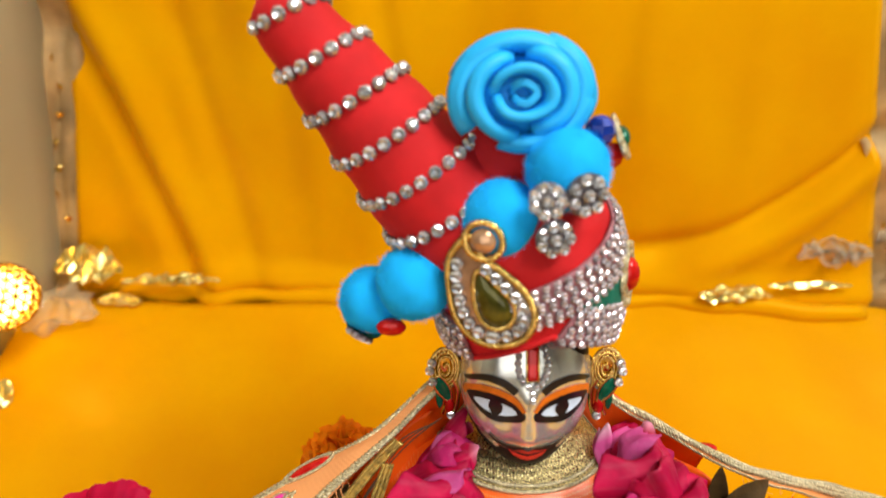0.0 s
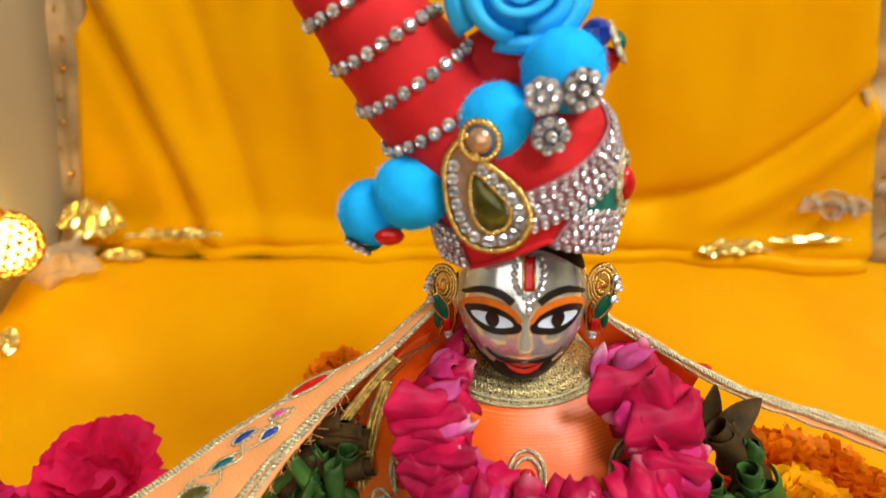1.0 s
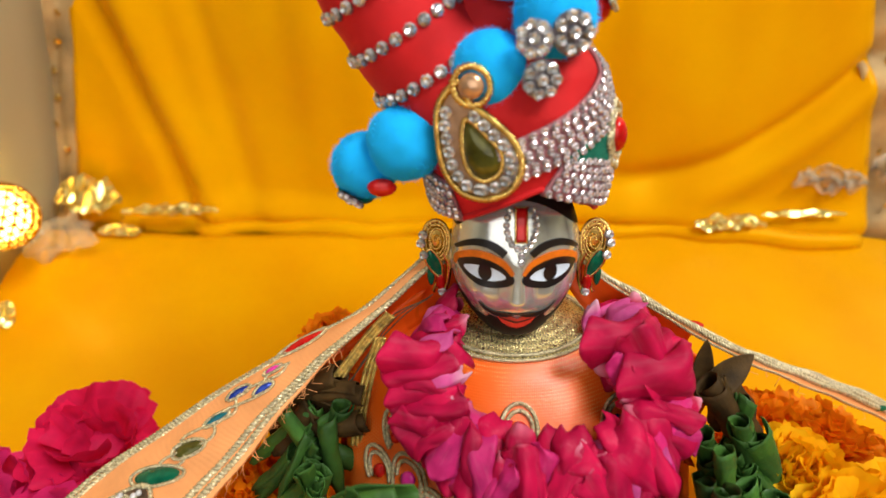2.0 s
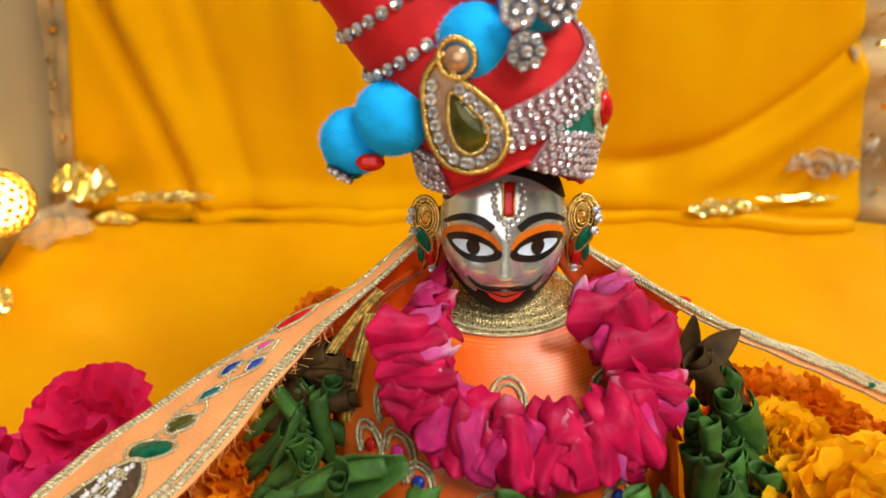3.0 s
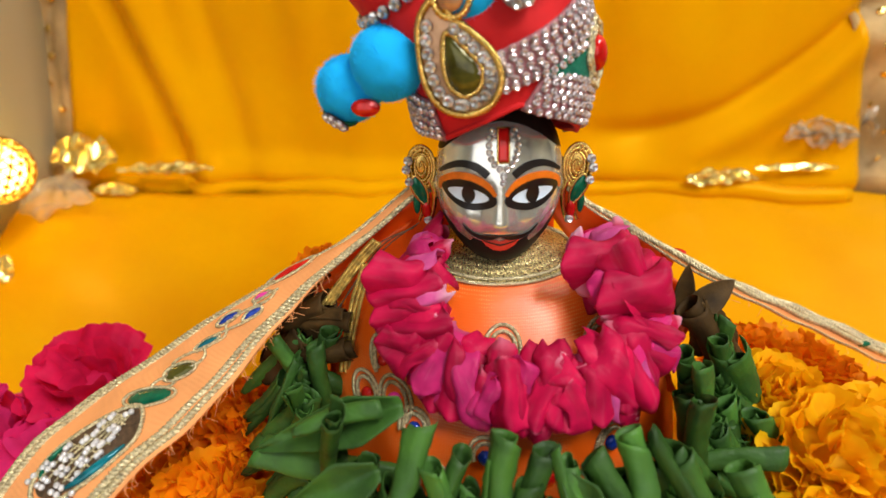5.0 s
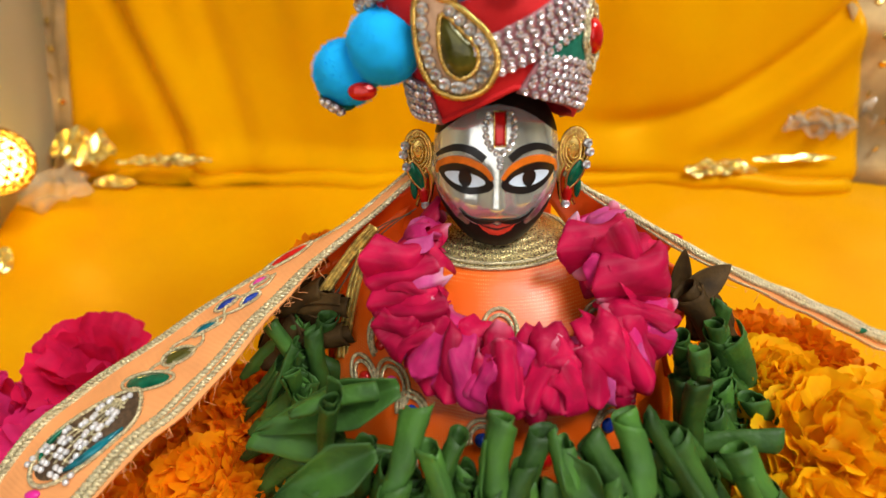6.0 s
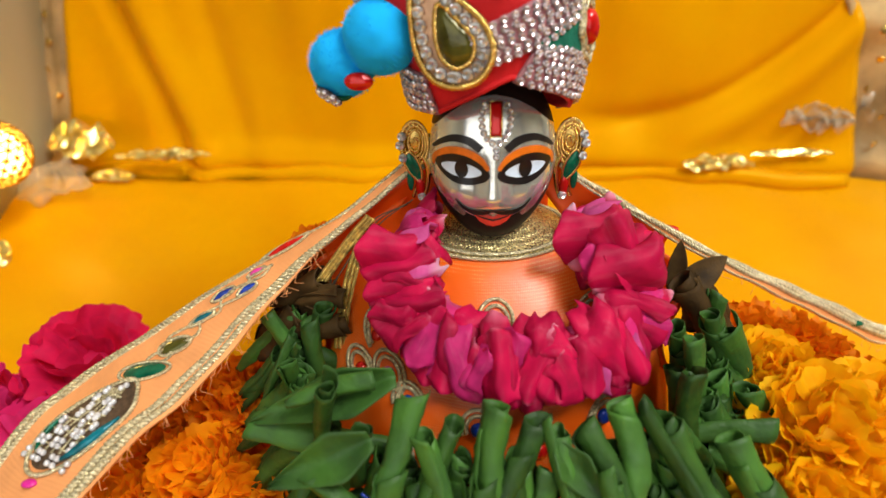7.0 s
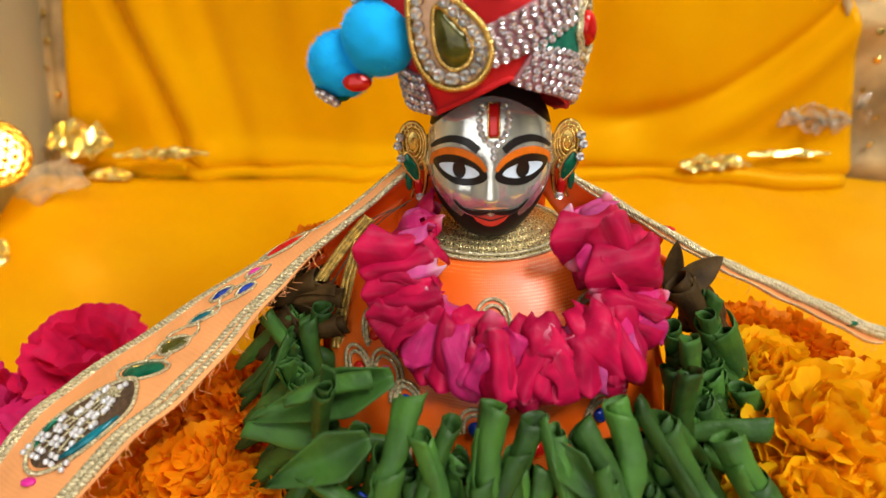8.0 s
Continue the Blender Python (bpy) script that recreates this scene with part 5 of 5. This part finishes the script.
# the rolls that stand out, by the place of their open end
for n, (x, y, z, tilt, near, size, dark) in enumerate((
        (-60, -17, 66, 70, 0.1, 1.0, 1), (-71, -14, 66, -35, 0.2, 1.05, 1), (-52, -22, 61, 85, 0.3, 0.9, 1), (-58, -26, 58, 20, 0.5, 0.95, 0), (-51, -26, 53, 80, 0.2, 0.85, 1),
        (-62, -30, 56, -5, 0.4, 1.0, 0), (-76, -27, 54, -25, 0.5, 1.0, 0), (-72, -30, 47, -60, 0.4, 1.0, 0), (-67, -44, 49, 10, 0.9, 0.95, 0), (-47, -70, 63, 15, 0.9, 0.95, 0), (-37, -62, 60, 75, 0.1, 0.85, 0), (-70, -60, 40, -80, 0.1, 1.2, 0),
        (-38, -72, 51, 10, 0.9, 1.0, 0), (-50, -82, 42, -50, 0.5, 1.2, 0), (-25, -70, 57, 20, 0.1, 1.0, 0), (-20, -76, 52, -12, 0.3, 1.0, 0), (-13, -73, 50, 22, 0.1, 1.0, 0), (0, -70, 58.5, 4, 0.1, 1.15, 0),
        (10.5, -72, 52.5, 12, 0.2, 1.0, 0), (17, -73, 50, -14, 0.2, 1.0, 0), (6, -78, 48, 25, 0.3, 0.9, 0), (25, -73, 49, -24, 0.2, 1.0, 0), (34, -66, 56.5, -8, 0.1, 1.1, 0), (42, -67, 53, -30, 0.1, 1.2, 0),
        (48, -70, 49, -32, 0.2, 1.2, 0), (56, -58, 59, -8, 0.5, 1.05, 0), (60, -46, 60, -20, 0.6, 0.95, 0), (68, -34, 63, -25, 0.7, 1.0, 0), (72, -28, 64, 10, 0.6, 0.9, 0), (74, -36, 56, -28, 0.6, 1.1, 0),
        (80, -46, 42, -30, 0.2, 1.1, 0), (79, -60, 39, 80, 0.2, 0.9, 0), (66, -68, 45, -35, 0.2, 1.2, 0), (75, -76, 34, -40, 0.2, 1.2, 0), (30, -82, 42, -10, 0.3, 1.0, 0), (-4, -84, 44, 10, 0.3, 1.0, 0), (-30, -84, 42, 18, 0.3, 1.0, 0),
        (57, -38, 61, -12, 0.5, 0.9, 0), (58, -42, 53, -18, 0.5, 1.0, 0), (59, -46, 46, -20, 0.4, 1.0, 0), (62, -36, 50, -8, 0.3, 1.0, 0), (55, -50, 50, -10, 0.4, 1.0, 0),
        (62, -24, 68, -30, 0.3, 1.0, 1), (66, -18, 66, -10, 0.4, 1.0, 1))):
    roll(x, y, z, tilt, near, n, size, bool(dark), 50 * n)
# the rest, between them
rnd = random.Random(21)
for n, (p, d) in enumerate(even(smooth_line(base, 8), 3.3)):
    roll(p.x + rnd.uniform(-3, 3), p.y + rnd.uniform(-3, 3), p.z + rnd.uniform(4, 9), -0.45 * p.x + rnd.uniform(-22, 22), rnd.uniform(0.1, 0.8), n, rnd.uniform(0.8, 1.05), abs(p.x) > 62 and p.y > -25, rnd.uniform(0, 360))
for n, (p, d) in enumerate(even(smooth_line(base, 8), 3.8)):
    roll(p.x * 1.03 + rnd.uniform(-3, 3), p.y - 7 + rnd.uniform(-3, 3), p.z - 6 + rnd.uniform(-4, 4), -0.45 * p.x + rnd.uniform(-30, 30), rnd.uniform(0.1, 0.6), n, rnd.uniform(0.85, 1.1), False, rnd.uniform(0, 360))
# flat dry leaf tips
def leaf_blade(foot, tip, width, seed, fresh=False):
    foot, tip = Vector(foot), Vector(tip)
    d = tip - foot
    side = d.cross(Vector((0, -0.8, 0.6))).normalized()
    up = side.cross(d).normalized()
    bm = bmesh.new()

    def at(u, v):
        w = math.sin(math.pi * min(1, 0.12 + 0.88 * v)) ** 0.8 if not fresh else (0.35 + 0.65 * min(1, v / 0.3)) * (1 - max(0.0, v - 0.3) / 0.7) ** 0.8 + 0.02
        s = 2 * u - 1
        lift = 2.0 * math.sin(3 * v + seed) + 3 * s * s * (1 - v) if not fresh else width * 0.28 * abs(s) ** 1.4 * w + 1.6 * noise.noise(Vector((u * 2, v * 3, seed)))
        return foot + d * v + side * width * 0.5 * s * w + up * lift

    shell(bm, at, 12, 18, 0.3)
    part("leaf_blade", bm, LEAF if fresh else DRYLEAF, leaves, "broad green leaf folded back" if fresh else "dark brown dry leaf tip")


leaf_blade((60, -20, 60), (80, -13, 72), 10, 1)
leaf_blade((62, -20, 58), (63, -12, 78), 7, 4)
leaf_blade((-60, -18, 56), (-70, -12, 68), 12, 2)
leaf_blade((-29, -60, 60), (-75, -62, 43), 15, 3, True)
leaf_blade((-34, -78, 54), (-63, -84, 41), 14, 5, True)
leaf_blade((16, -76, 50), (30, -86, 36), 10, 2.2, True)
# blue thread ends under the leaves
bm = bmesh.new()
for dx in (-2, 1.5):
    tube(bm, [(-36 + dx, -80, 26), (-35 + 1.5 * dx, -82, 32), (-36 - dx, -83, 38)], 0.5, 5)
part("thread_end", bm, SAPPHIRE, leaves, "blue thread ends")

# ---- the hanging ball lamp ----
lamp = thing("ball_lamp", (-277, 118, 44), "gold pierced metal ball lamp glowing warm yellow", "lamp")
LC = Vector((-277, 118, 63))
bm = bmesh.new()
bmesh.ops.create_icosphere(bm, subdivisions=3, radius=19)
bmesh.ops.wireframe(bm, faces=bm.faces, thickness=1.3, use_replace=True, use_even_offset=True)
bmesh.ops.translate(bm, verts=bm.verts, vec=LC)
part("pierced_shell", bm, GOLD, lamp, "pierced gold metal shell")
bm = bmesh.new()
ball(bm, LC, 14, 20, 12)
part("bulb", bm, GLOW, lamp, "glowing warm bulb")
bm = bmesh.new()
grid(bm, lambda u, v: (LC.x + (2 + 4 * (1 - v)) * math.cos(6.2832 * u), LC.y + (2 + 4 * (1 - v)) * math.sin(6.2832 * u), LC.z + 18.5 + 9 * v), 16, 4, True)
part("cap", bm, GOLD, lamp)
bm = bmesh.new()
tube(bm, [LC + Vector((0, 0, 26)), LC + Vector((1, 3, 120)), LC + Vector((0, 8, 350))], 0.8, 6)
part("wire", bm, GOLD, lamp)
